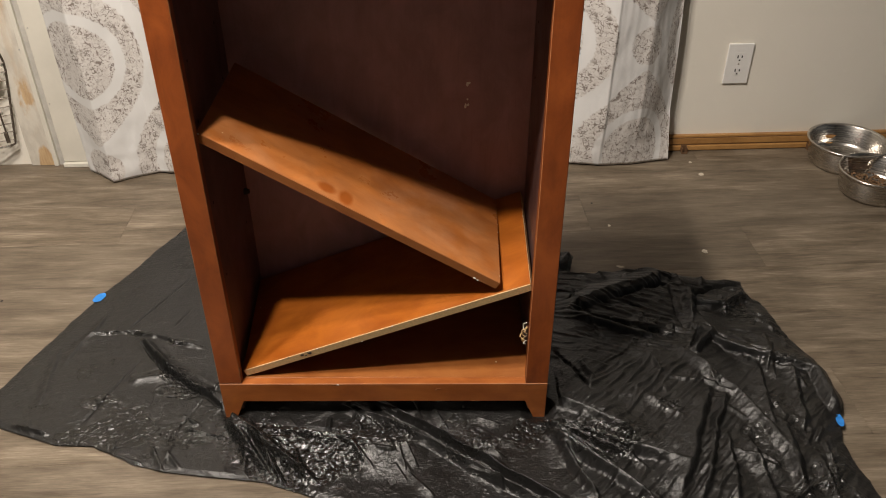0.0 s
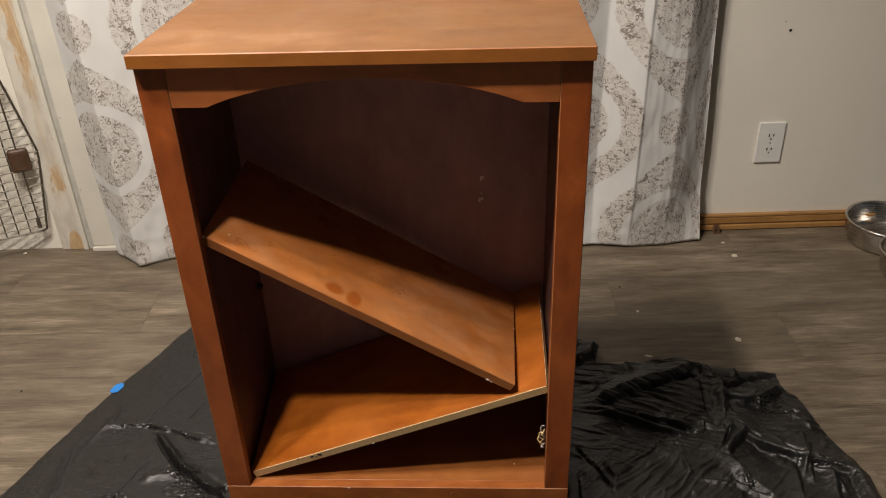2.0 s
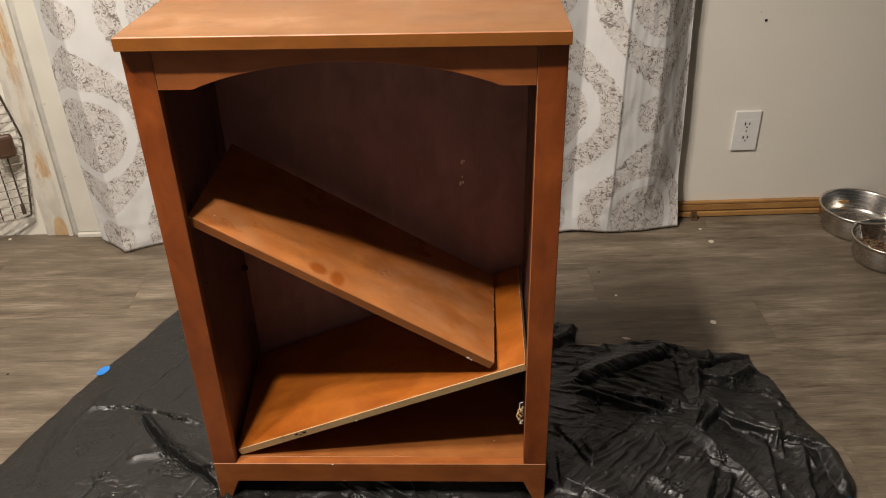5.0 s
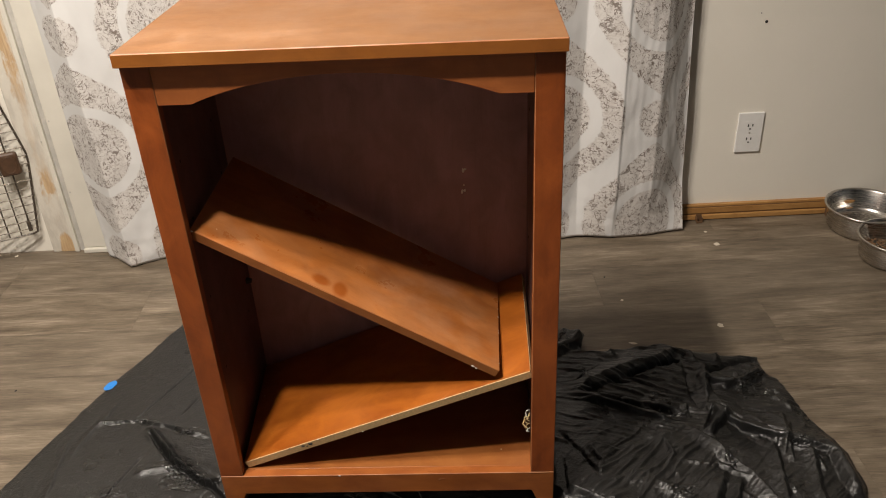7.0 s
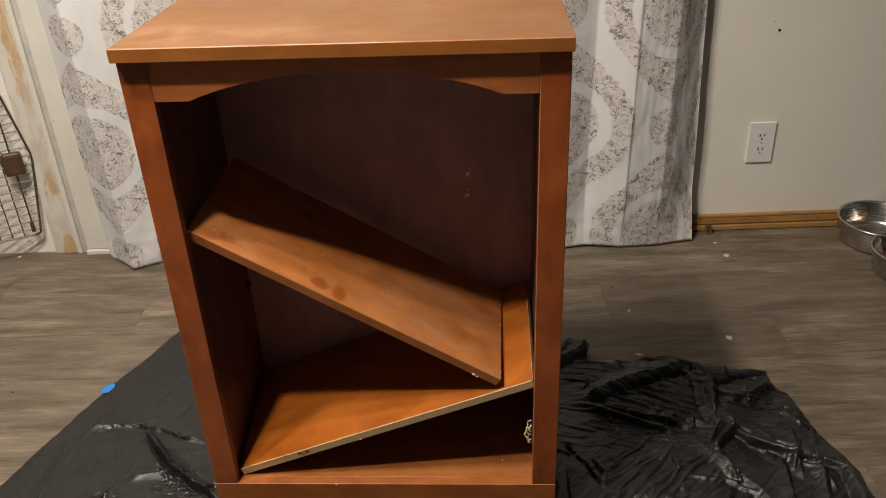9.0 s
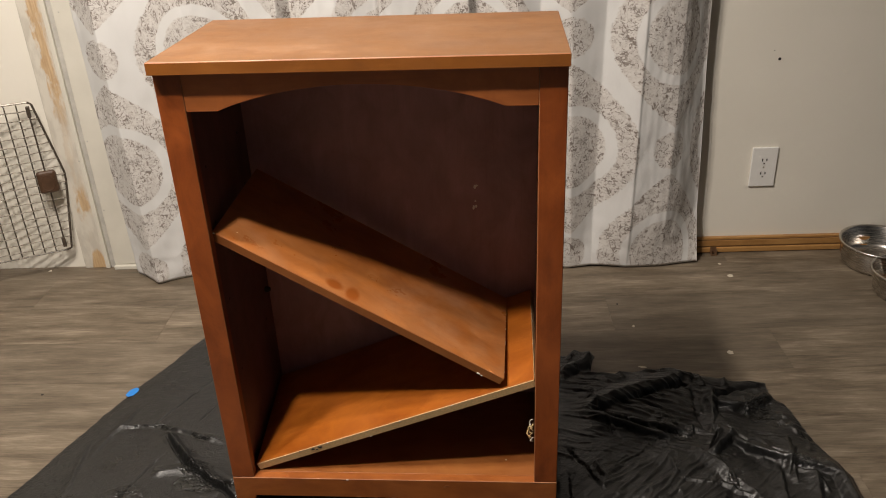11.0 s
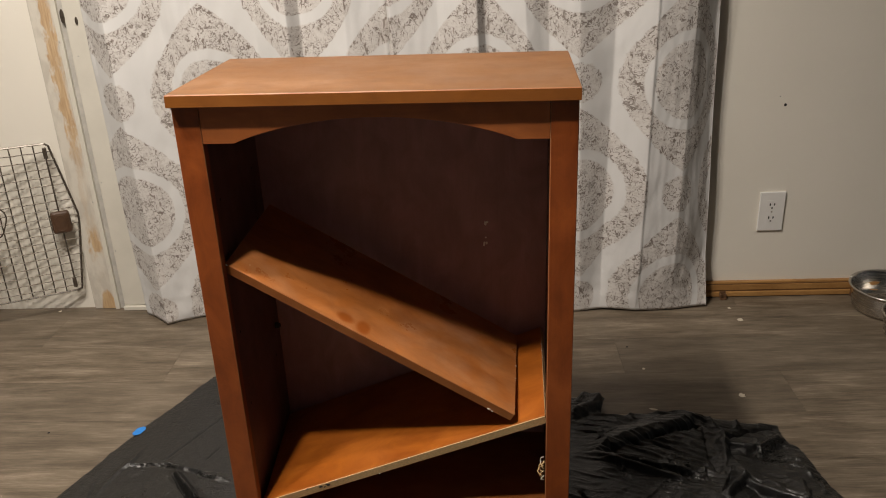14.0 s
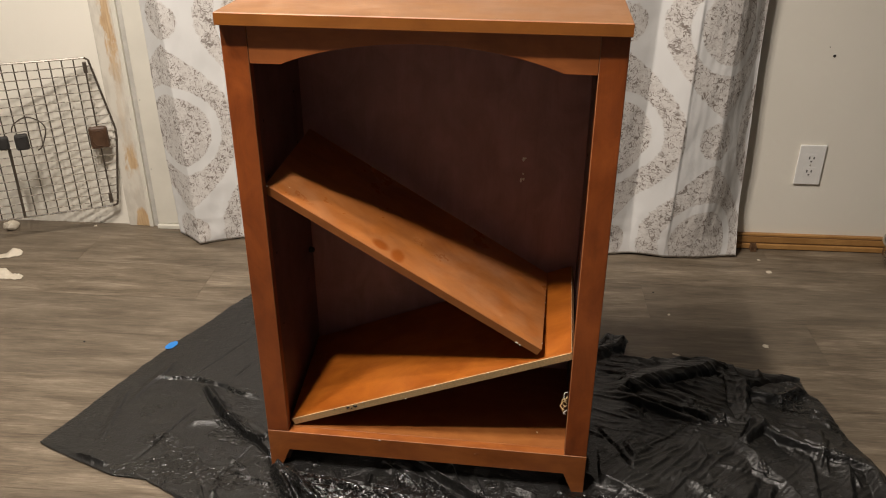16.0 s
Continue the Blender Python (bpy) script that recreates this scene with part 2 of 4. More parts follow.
def vinyl_plank():
    m = Nodes("grey_oak_vinyl_plank")
    info = m.add("ShaderNodeObjectInfo")
    offs = m.add("ShaderNodeCombineXYZ")
    m.link(m.math("MULTIPLY", info.outputs["Random"], 37.0), offs.inputs[0])
    m.link(m.math("MULTIPLY", info.outputs["Random"], 91.0), offs.inputs[1])
    shift = offs.outputs[0]
    grain = m.noise(m.coords((1.8, 30.0, 1.0), shift=shift), 3.4, 9.0, 0.70, 0.5)
    cloud = m.noise(m.coords((1.6, 9.0, 1.0), shift=shift), 2.6, 6.0, 0.68, 0.25)
    fine = m.noise(m.coords((9.0, 170.0, 1.0), shift=shift), 2.0, 4.0, 0.70)
    # dark cathedral figure and knots in loose patches
    rings = m.add("ShaderNodeTexWave", wave_type="RINGS")
    rings.inputs["Scale"].default_value = 5.0
    rings.inputs["Distortion"].default_value = 9.0
    rings.inputs["Detail"].default_value = 4.0
    rings.inputs["Detail Scale"].default_value = 1.6
    m.link(m.coords((0.9, 8.0, 1.0), shift=shift), rings.inputs["Vector"])
    where = m.span(m.noise(m.coords((2.0, 7.0, 1.0), shift=shift), 1.7, 3.0, 0.6), 0.52, 0.68)
    knot = m.math("MULTIPLY", m.math("MULTIPLY", m.span(rings.outputs["Fac"], 0.35, 0.95), where), m.span(grain, 0.35, 0.62))
    f = m.math("ADD", m.math("MULTIPLY", grain, 0.33), m.math("MULTIPLY", cloud, 0.67))
    f = m.math("ADD", f, m.math("MULTIPLY", m.math("SUBTRACT", fine, 0.5), 0.36))
    col = m.ramp(f, [(0.34, (0.066, 0.047, 0.030)), (0.46, (0.138, 0.107, 0.073)), (0.54, (0.190, 0.151, 0.107)), (0.66, (0.31, 0.254, 0.186))])
    col = m.mix(m.math("MULTIPLY", knot, 0.62), col, (0.050, 0.036, 0.024))
    col = m.mix(m.span(info.outputs["Random"], 0, 1, 0.0, 0.45), col, (0.100, 0.080, 0.058))
    r = m.span(grain, 0.3, 0.7, 0.40, 0.55)
    return m.out(col, r, m.bump(f, 0.12, 0.002), spec=0.4)


PLANK = vinyl_plank()
SUBFLOOR = plain("dark_joint", (0.06, 0.05, 0.04), 0.9)


def black_plastic():
    """Thin black film: smooth sheen on the flat, small tilted flakes of gloss where it is crinkled."""
    m = Nodes("black_bin_bag_plastic")
    v = m.coords()
    warp = m.add("ShaderNodeTexNoise")
    warp.inputs["Scale"].default_value = 90.0
    m.link(v, warp.inputs["Vector"])
    moved = m.add("ShaderNodeMix", data_type="RGBA", blend_type="ADD")
    moved.inputs[0].default_value = 0.007
    m.link(v, moved.inputs[6])
    m.link(warp.outputs["Color"], moved.inputs[7])
    cell = m.add("ShaderNodeTexVoronoi", feature="F1")
    cell.inputs["Scale"].default_value = 145.0
    m.link(moved.outputs[2], cell.inputs["Vector"])
    away = m.add("ShaderNodeVectorMath", operation="SUBTRACT")
    m.link(moved.outputs[2], away.inputs[0])
    m.link(cell.outputs["Position"], away.inputs[1])
    lean = m.add("ShaderNodeVectorMath", operation="SUBTRACT")
    m.link(cell.outputs["Color"], lean.inputs[0])
    lean.inputs[1].default_value = (0.5, 0.5, 0.5)
    tilt = m.add("ShaderNodeVectorMath", operation="DOT_PRODUCT")
    m.link(away.outputs[0], tilt.inputs[0])
    m.link(lean.outputs[0], tilt.inputs[1])
    worn = m.add("ShaderNodeAttribute")
    worn.attribute_name = "crinkle"
    patch = m.span(m.noise(v, 11.0, 4.0, 0.6), 0.55, 0.66, 0.0, 0.50)
    amount = m.math("ADD", m.span(worn.outputs["Fac"], 0.1, 0.7, 0.10, 1.0), patch)
    dome = m.math("MULTIPLY", m.math("POWER", cell.outputs["Distance"], 2.0), -0.0016)
    flake = m.math("MULTIPLY", m.math("ADD", m.math("MULTIPLY", tilt.outputs["Value"], 0.44), dome), amount)
    wrin = m.noise(v, 100.0, 5.0, 0.6, 1.0)
    # fine crepe: short wrinkles across the pull of the film
    crepe = m.noise(m.coords((70, 190, 70), rotation=(0, 0, 0.7)), 1.0, 3.0, 0.6, 0.8)
    crepe = m.math("MULTIPLY", m.math("POWER", crepe, 2.0), m.span(m.noise(v, 8.0, 3.0, 0.6), 0.38, 0.62, 0.15, 1.0))
    h = m.math("ADD", m.math("ADD", flake, m.math("MULTIPLY", wrin, 0.0015)), m.math("MULTIPLY", crepe, 0.0020))
    col = m.ramp(wrin, [(0.3, (0.0068, 0.0065, 0.0060)), (0.7, (0.0110, 0.0105, 0.0096))])
    rough = m.math("SUBTRACT", m.span(m.noise(v, 5.0, 4.0), 0.35, 0.65, 0.31, 0.39), m.math("MULTIPLY", amount, 0.15))
    return m.out(col, rough, m.bump(h, 1.0, 1.0), spec=0.58)


PLASTIC = black_plastic()


def curtain_cloth():
    """White cloth with rows of pointed ovals, each with a white ring and a scribbled disc, and small medallions between."""
    m = Nodes("printed_curtain_cloth")
    tc = m.add("ShaderNodeTexCoord")
    sep = m.add("ShaderNodeSeparateXYZ")
    m.link(tc.outputs["UV"], sep.inputs[0])
    wob = m.noise(m.coords((1, 1, 1), "UV"), 60.0, 3.0)
    wobble = m.math("MULTIPLY", m.math("SUBTRACT", wob, 0.5), 0.018)
    u, v = sep.outputs[0], m.math("SUBTRACT", sep.outputs[1], 0.358)
    masks = []
    PU, PV = 0.51, 0.635
    for du, dv in ((0.0, 0.0), (PU / 2, PV / 2)):
        x = m.math("SUBTRACT", m.math("FLOORED_MODULO", m.math("ADD", u, PU / 2 + du), PU), PU / 2)
        z = m.math("SUBTRACT", m.math("FLOORED_MODULO", m.math("ADD", v, PV / 2 + dv), PV), PV / 2)
        ax, az = m.math("ABSOLUTE", x), m.math("ABSOLUTE", z)
        # pointed oval
        c = m.math("COSINE", m.math("MULTIPLY", m.math("MINIMUM", az, 0.252), math.pi / 2 / 0.252))
        width = m.math("MULTIPLY", m.math("POWER", m.math("MAXIMUM", c, 0.0), 0.85), 0.166)
        oval = m.span(m.math("ADD", m.math("SUBTRACT", width, ax), wobble), 0.0, 0.004)
        # ring
        d = m.math("SQRT", m.math("ADD", m.math("POWER", m.math("DIVIDE", ax, 0.092), 2.0), m.math("POWER", m.math("DIVIDE", az, 0.104), 2.0)))
        d = m.math("ADD", d, m.math("MULTIPLY", wobble, 6.0))
        ring = m.math("MULTIPLY", m.span(d, 1.0, 1.04), m.span(d, 1.31, 1.27))
        masks.append(m.math("MULTIPLY", oval, m.math("SUBTRACT", 1.0, ring)))
        # medallion above and below
        z2 = m.math("SUBTRACT", PV / 2, az)
        md = m.math("SQRT", m.math("ADD", m.math("POWER", ax, 2.0), m.math("POWER", z2, 2.0)))
        masks.append(m.span(m.math("ADD", md, wobble), 0.056, 0.052))
    mask = masks[0]
    for other in masks[1:]:
        mask = m.math("MAXIMUM", mask, other)
    warp = m.add("ShaderNodeTexNoise")
    warp.inputs["Scale"].default_value = 55.0
    m.link(tc.outputs["UV"], warp.inputs["Vector"])
    moved = m.add("ShaderNodeMix", data_type="RGBA", blend_type="ADD")
    moved.inputs[0].default_value = 0.06
    m.link(tc.outputs["UV"], moved.inputs[6])
    m.link(warp.outputs["Color"], moved.inputs[7])
    swirl = m.voronoi(moved.outputs[2], 58.0, "DISTANCE_TO_EDGE")
    line = m.span(swirl, 0.03, 0.13, 1.0, 0.0)
    dens = m.span(m.noise(m.coords((1, 1, 1), "UV"), 70.0, 3.0, 0.6), 0.40, 0.56)
    ink = m.math("MULTIPLY", m.math("MULTIPLY", line, dens), 0.36)
    # dark leaf-shaped strokes with a paler rim beside each
    leaf = m.noise(moved.outputs[2], 44.0, 1.5, 0.5, 2.6)
    stroke = m.math("MULTIPLY", m.span(leaf, 0.555, 0.60), m.span(m.noise(m.coords((1, 1, 1), "UV"), 26.0, 2.0), 0.36, 0.52))
    pale = m.math("MULTIPLY", m.span(leaf, 0.40, 0.46), m.span(leaf, 0.53, 0.48))
    tone = m.noise(m.coords((1, 1, 1), "UV"), 24.0, 4.0, 0.6)
    print_ground = m.ramp(tone, [(0.35, (0.565, 0.535, 0.505)), (0.65, (0.625, 0.60, 0.57))])
    printed = m.mix(m.math("MULTIPLY", pale, 0.35), print_ground, (0.66, 0.645, 0.615))
    printed = m.mix(ink, printed, (0.30, 0.255, 0.22))
    printed = m.mix(m.math("MULTIPLY", stroke, 0.85), printed, (0.150, 0.120, 0.10))
    fleck = m.noise(m.coords((95, 40, 1), "UV", rotation=(0, 0, 0.8)), 1.0, 1.5, 0.5, 1.6)
    printed = m.mix(m.span(fleck, 0.60, 0.66, 0.0, 0.75), printed, (0.175, 0.140, 0.115))
    col = m.mix(mask, (0.655, 0.650, 0.635), printed)
    weave = m.noise(m.coords((900, 900, 1), "UV"), 1.0, 2.0)
    soft = m.noise(m.coords((1, 1, 1), "UV"), 9.0, 4.0)
    m.bsdf.inputs["Sheen Weight"].default_value = 0.15
    return m.out(col, 0.85, m.bump(soft, 0.25, 0.012, m.bump(weave, 0.12, 0.001)), spec=0.15)


CLOTH = curtain_cloth()

# ---- mesh helpers ----


def part(name, bm, material, parent=None, label="", smooth=False):
    mesh = bpy.data.meshes.new(name)
    bm.normal_update()
    bm.to_mesh(mesh)
    bm.free()
    for mat in material if isinstance(material, (list, tuple)) else [material]:
        mesh.materials.append(mat)
    if smooth:
        for poly in mesh.polygons:
            poly.use_smooth = True
    ob = new(name, mesh)
    if parent is not None:
        ob.parent = parent
    if label:
        tagged(ob, label)
    return ob


def worn_edges(bm):
    """Gives the narrow bevel faces the second material."""
    bm.normal_update()
    for face in bm.faces:
        n = face.normal
        if max(abs(n.x), abs(n.y), abs(n.z)) < 0.97:
            face.material_index = 1
    return bm


def box(x0, x1, y0, y1, z0, z1, bevel=0.0, segments=2):
    bm = bmesh.new()
    bmesh.ops.create_cube(bm, size=1.0)
    for v in bm.verts:
        v.co = ((x0 + x1) / 2 + v.co.x * (x1 - x0), (y0 + y1) / 2 + v.co.y * (y1 - y0), (z0 + z1) / 2 + v.co.z * (z1 - z0))
    if bevel:
        bmesh.ops.bevel(bm, geom=bm.edges[:], offset=bevel, segments=segments, affect="EDGES", profile=0.5)
    return bm


def extrude_outline(points, y0, y1, bevel=0.0):
    """An outline in x and z made solid from y0 to y1."""
    bm = bmesh.new()
    front = [bm.verts.new((x, y0, z)) for x, z in points]
    face = bm.faces.new(front)
    made = bmesh.ops.extrude_face_region(bm, geom=[face])
    for v in made["geom"]:
        if isinstance(v, bmesh.types.BMVert):
            v.co.y = y1
    bmesh.ops.recalc_face_normals(bm, faces=bm.faces[:])
    if bevel:
        sharp = [e for e in bm.edges if len(e.link_faces) == 2 and e.calc_face_angle() > 0.6]
        bmesh.ops.bevel(bm, geom=sharp, offset=bevel, segments=2, affect="EDGES", profile=0.5)
    return bm


def tube(points, radius, sides=8, closed=False):
    bm = bmesh.new()
    pts = [Vector(p) for p in points]
    rings = []
    n = len(pts)
    for i, p in enumerate(pts):
        a = pts[(i - 1) % n] if closed or i > 0 else p
        b = pts[(i + 1) % n] if closed or i < n - 1 else p
        way = (b - a).normalized()
        side = way.cross(Vector((0, 1, 0)))
        if side.length < 0.05:
            side = way.cross(Vector((1, 0, 0)))
        side.normalize()
        up = way.cross(side)
        rings.append([bm.verts.new(p + radius * (math.cos(2 * math.pi * k / sides) * side + math.sin(2 * math.pi * k / sides) * up)) for k in range(sides)])
    for i in range(n if closed else n - 1):
        r, s = rings[i], rings[(i + 1) % n]
        for k in range(sides):
            bm.faces.new((r[k], r[(k + 1) % sides], s[(k + 1) % sides], s[k]))
    if not closed:
        bm.faces.new(rings[0])
        bm.faces.new(rings[-1][::-1])
    bmesh.ops.recalc_face_normals(bm, faces=bm.faces[:])
    return bm


def lathe(profile, sides=64):
    bm = bmesh.new()
    rings = [[bm.verts.new((r * math.cos(2 * math.pi * k / sides), r * math.sin(2 * math.pi * k / sides), z)) for k in range(sides)] for r, z in profile]
    for r, s in zip(rings, rings[1:]):
        for k in range(sides):
            bm.faces.new((r[k], r[(k + 1) % sides], s[(k + 1) % sides], s[k]))
    bm.faces.new(rings[0][::-1])
    bm.faces.new(rings[-1])
    bmesh.ops.recalc_face_normals(bm, faces=bm.faces[:])
    return bm


def empty(name, m=None):
    ob = new(name)
    ob.empty_display_size = 0.05
    if m is not None:
        ob.matrix_world = m
    return ob


# ---- the room ----
TURN = math.degrees(math.atan(0.048))
WALL_Y = 1.089
AT_WALL = pose(0, WALL_Y, 0, 0, 0, TURN)  # x along the wall, y into it, z up

# Unseen walls close the room; their blue-grey colour cools the light they bounce.
FAR_WALL = plain("bounce_cooling_wall", (0.24, 0.28, 0.33), 0.7, vary=0.05, scale=4)
floor = part("floor", box(-3.6, 2.5, -3.6, 0.2, -0.06, -0.0085), SUBFLOOR)
floor.matrix_world = AT_WALL
tagged(floor, "grey-brown oak-look vinyl plank floor", "floor", kind="structure")
wall_north = part("wall_north", box(-3.6, 2.5, 0.0, 0.12, -0.06, 2.42), WALL)
wall_north.matrix_world = AT_WALL
tagged(wall_north, "cream painted wall behind the bookcase", "wall", kind="structure")
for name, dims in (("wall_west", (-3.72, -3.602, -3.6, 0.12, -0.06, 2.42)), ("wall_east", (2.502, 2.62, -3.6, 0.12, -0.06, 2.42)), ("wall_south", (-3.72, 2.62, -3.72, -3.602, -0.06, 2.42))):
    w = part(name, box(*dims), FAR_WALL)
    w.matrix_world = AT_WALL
    tagged(w, "unseen room wall, blue-grey to cool the bounced fill", "wall", kind="structure")
CEIL = plain("ceiling_paint", (0.82, 0.82, 0.83), 0.8, vary=0.03, scale=30)
ceiling = part("ceiling", box(-3.72, 2.62, -3.72, 0.12, 2.422, 2.5), CEIL)
ceiling.matrix_world = AT_WALL
tagged(ceiling, "plain white painted ceiling", "ceiling", kind="structure")


# ---- bookcase ----
HALF, TOP, THICK, DEPTH = 0.3084, 0.8909, 0.0196, 0.2997
STILE, OPEN_TOP, BASE_TOP, RAIL_LOW = 0.0418, 0.811, 0.0889, 0.0442


def bookcase():
    case = empty("bookcase")
    tagged(case, "cherry-stained bookcase with arched top rail, shelves fallen loose", "bookcase")
    part("top", worn_edges(box(-HALF - 0.002, HALF + 0.002, -0.0140, DEPTH, TOP - THICK, TOP, 0.0012, 1)), [WOOD_TOP, WORN], case, "flat cherry laminate top board")
    part("edge_band", box(-HALF - 0.0014, HALF + 0.0014, -0.0148, -0.0138, TOP - THICK + 0.0010, TOP - 0.0013), WOOD_BAND, case, "darker edge band")
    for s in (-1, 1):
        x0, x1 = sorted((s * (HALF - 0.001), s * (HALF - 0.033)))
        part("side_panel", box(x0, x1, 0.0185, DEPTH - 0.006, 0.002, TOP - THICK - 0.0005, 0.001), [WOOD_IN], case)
        x0, x1 = sorted((s * HALF, s * (HALF - STILE)))
        part("stile", worn_edges(box(x0, x1, 0.0, 0.018, BASE_TOP + 0.0006, TOP - THICK - 0.0004, 0.0010, 1)), [WOOD_Z, WORN], case)
    inner = HALF - STILE - 0.0004
    notch = inner - 0.049
    arch = [(-inner, TOP - THICK - 0.0006), (-inner, OPEN_TOP), (-notch, OPEN_TOP)]
    for k in range(1, 40):
        x = -notch + 2 * notch * k / 40
        arch.append((x, OPEN_TOP + 0.0375 * (1 - (x / notch) ** 2) ** 0.92))
    arch += [(notch, OPEN_TOP), (inner, OPEN_TOP), (inner, TOP - THICK - 0.0006)]
    part("arched_rail", extrude_outline(arch, 0.0012, 0.018, 0.0008), WOOD_ARCH, case)
    fin, ftip = HALF - 0.0405, HALF - 0.022
    base = [(-HALF, BASE_TOP), (-HALF, 0.0), (-ftip, 0.0), (-fin, RAIL_LOW), (fin, RAIL_LOW), (ftip, 0.0), (HALF, 0.0), (HALF, BASE_TOP)]
    rail = extrude_outline(base[::-1], -0.0008, 0.0176, 0.0010)
    rail.normal_update()
    for face in rail.faces:
        if face.normal.y < -0.3 and face.normal.z > 0.3:
            face.material_index = 1
    part("base_rail", rail, [WOOD_RAIL, WORN], case, "base rail with tapered feet")
    part("bottom_panel", box(-HALF + 0.0334, HALF - 0.0334, 0.0178, DEPTH - 0.01, BASE_TOP - 0.016, BASE_TOP - 0.0003, 0.0005), WOOD_X, case)
    part("back_panel", box(-HALF + 0.0334, HALF - 0.0334, DEPTH - 0.022, DEPTH - 0.0105, BASE_TOP + 0.0005, TOP - THICK - 0.001), WOOD_BACK, case, "reddish-brown back panel, colour lifted for weak fill light")
    for x, z, r, e in ((0.1575, 0.5700, 0.0025, 1.8), (0.1610, 0.5725, 0.0024, 0.9), (0.1580, 0.5405, 0.0017, 1.2), (0.1545, 0.5270, 0.0021, 2.4), (0.1592, 0.5290, 0.0023, 1.3)):
        bm = bmesh.new()
        bmesh.ops.create_icosphere(bm, subdivisions=2, radius=1.0)
        for v in bm.verts:
            k = 1 + 0.45 * noise.noise(v.co * 1.7 + Vector((x * 90, z * 70, 0)))
            v.co = Vector((x + v.co.x * r * k, DEPTH - 0.0222 + v.co.y * 0.0006, z + v.co.z * r * e * k))
        part("chipped_spot", bm, CHIP, case, "small pale spot on the back panel")
    # torn laminate at the inner edge of the stile
    ragged = random.Random(17)
    for k, (dz, length, bulge) in enumerate(((0.016, 0.020, 0.007), (0.004, 0.024, 0.010), (-0.012, 0.022, 0.009), (-0.019, 0.012, 0.005), (0.010, 0.013, 0.004), (-0.004, 0.016, 0.012))):
        pts = []
        for i in range(11):
            a = i / 10
            out = bulge * math.sin(math.pi * (0.1 + 0.9 * a)) + ragged.uniform(-0.0014, 0.0014)
            pts.append((inner - 0.0012 - max(0.0, out), 0.0195 + 0.004 * math.sin(3 * a + k), 0.194 + dz + length * (a - 0.5) + ragged.uniform(-0.0012, 0.0012)))
        part("torn_laminate", tube(pts, 0.0006 + 0.0003 * (k % 2), 5), RAW_BOARD if k % 3 else CHIP, case, "peeled pale laminate sliver")
    # chips and scuffs of the base rail, specks on the bottom panel
    for x, y, z, rx, rz, mat in ((-0.092, -0.001, 0.0875, 0.0060, 0.0012, WORN), (-0.086, -0.001, 0.0872, 0.0024, 0.0016, CHIP), (0.104, -0.001, 0.0765, 0.0042, 0.0009, WORN), (0.099, -0.001, 0.0735, 0.0020, 0.0024, WORN), (-0.067, -0.001, 0.0455, 0.0046, 0.0010, WORN), (-0.033, -0.001, 0.0452, 0.0018, 0.0008, WORN), (0.109, -0.001, 0.0452, 0.0022, 0.0007, WORN), (0.169, -0.001, 0.0453, 0.0034, 0.0010, WORN), (0.215, 0.060, 0.0889, 0.0016, 0.0006, CHIP), (-0.03, 0.040, 0.0889, 0.0010, 0.0005, DARK_SLOT), (0.28, -0.001, 0.0880, 0.0200, 0.0006, WORN)):
        bm = bmesh.new()
        bmesh.ops.create_icosphere(bm, subdivisions=2, radius=1.0)
        for v in bm.verts:
            k = 1 + 0.5 * noise.noise(v.co * 2.1 + Vector((x * 80, z * 60, 0)))
            v.co = Vector((x + v.co.x * rx * k, y + v.co.y * (0.0004 if y < 0.01 else rx * 0.7), z + v.co.z * rz * k))
        part("chip", bm, mat, case)
    # a dark plastic shelf pin near the back
    bm = lathe([(0.0004, 0.0), (0.0062, 0.0), (0.0066, 0.003), (0.0045, 0.010), (0.0004, 0.011)], 16)
    bm.transform(pose(0.0332 - HALF, 0.255, 0.358, 0, 90, 0))
    part("shelf_pin", bm, DARK_SLOT, case, "dark plastic shelf pin")
    for z in (0.30, 0.45, 0.60, 0.70):
        for y in (0.06, 0.235):
            for s in (-1, 1):
                bm = lathe([(0.0002, -0.0004), (0.0026, -0.0004), (0.0026, 0.0002), (0.0002, 0.0002)], 12)
                bm.transform(pose(s * (HALF - 0.0332), y, z, 0, 90, 0))
                part("peg_hole", bm, DARK_SLOT, case)
    return case


bookcase()


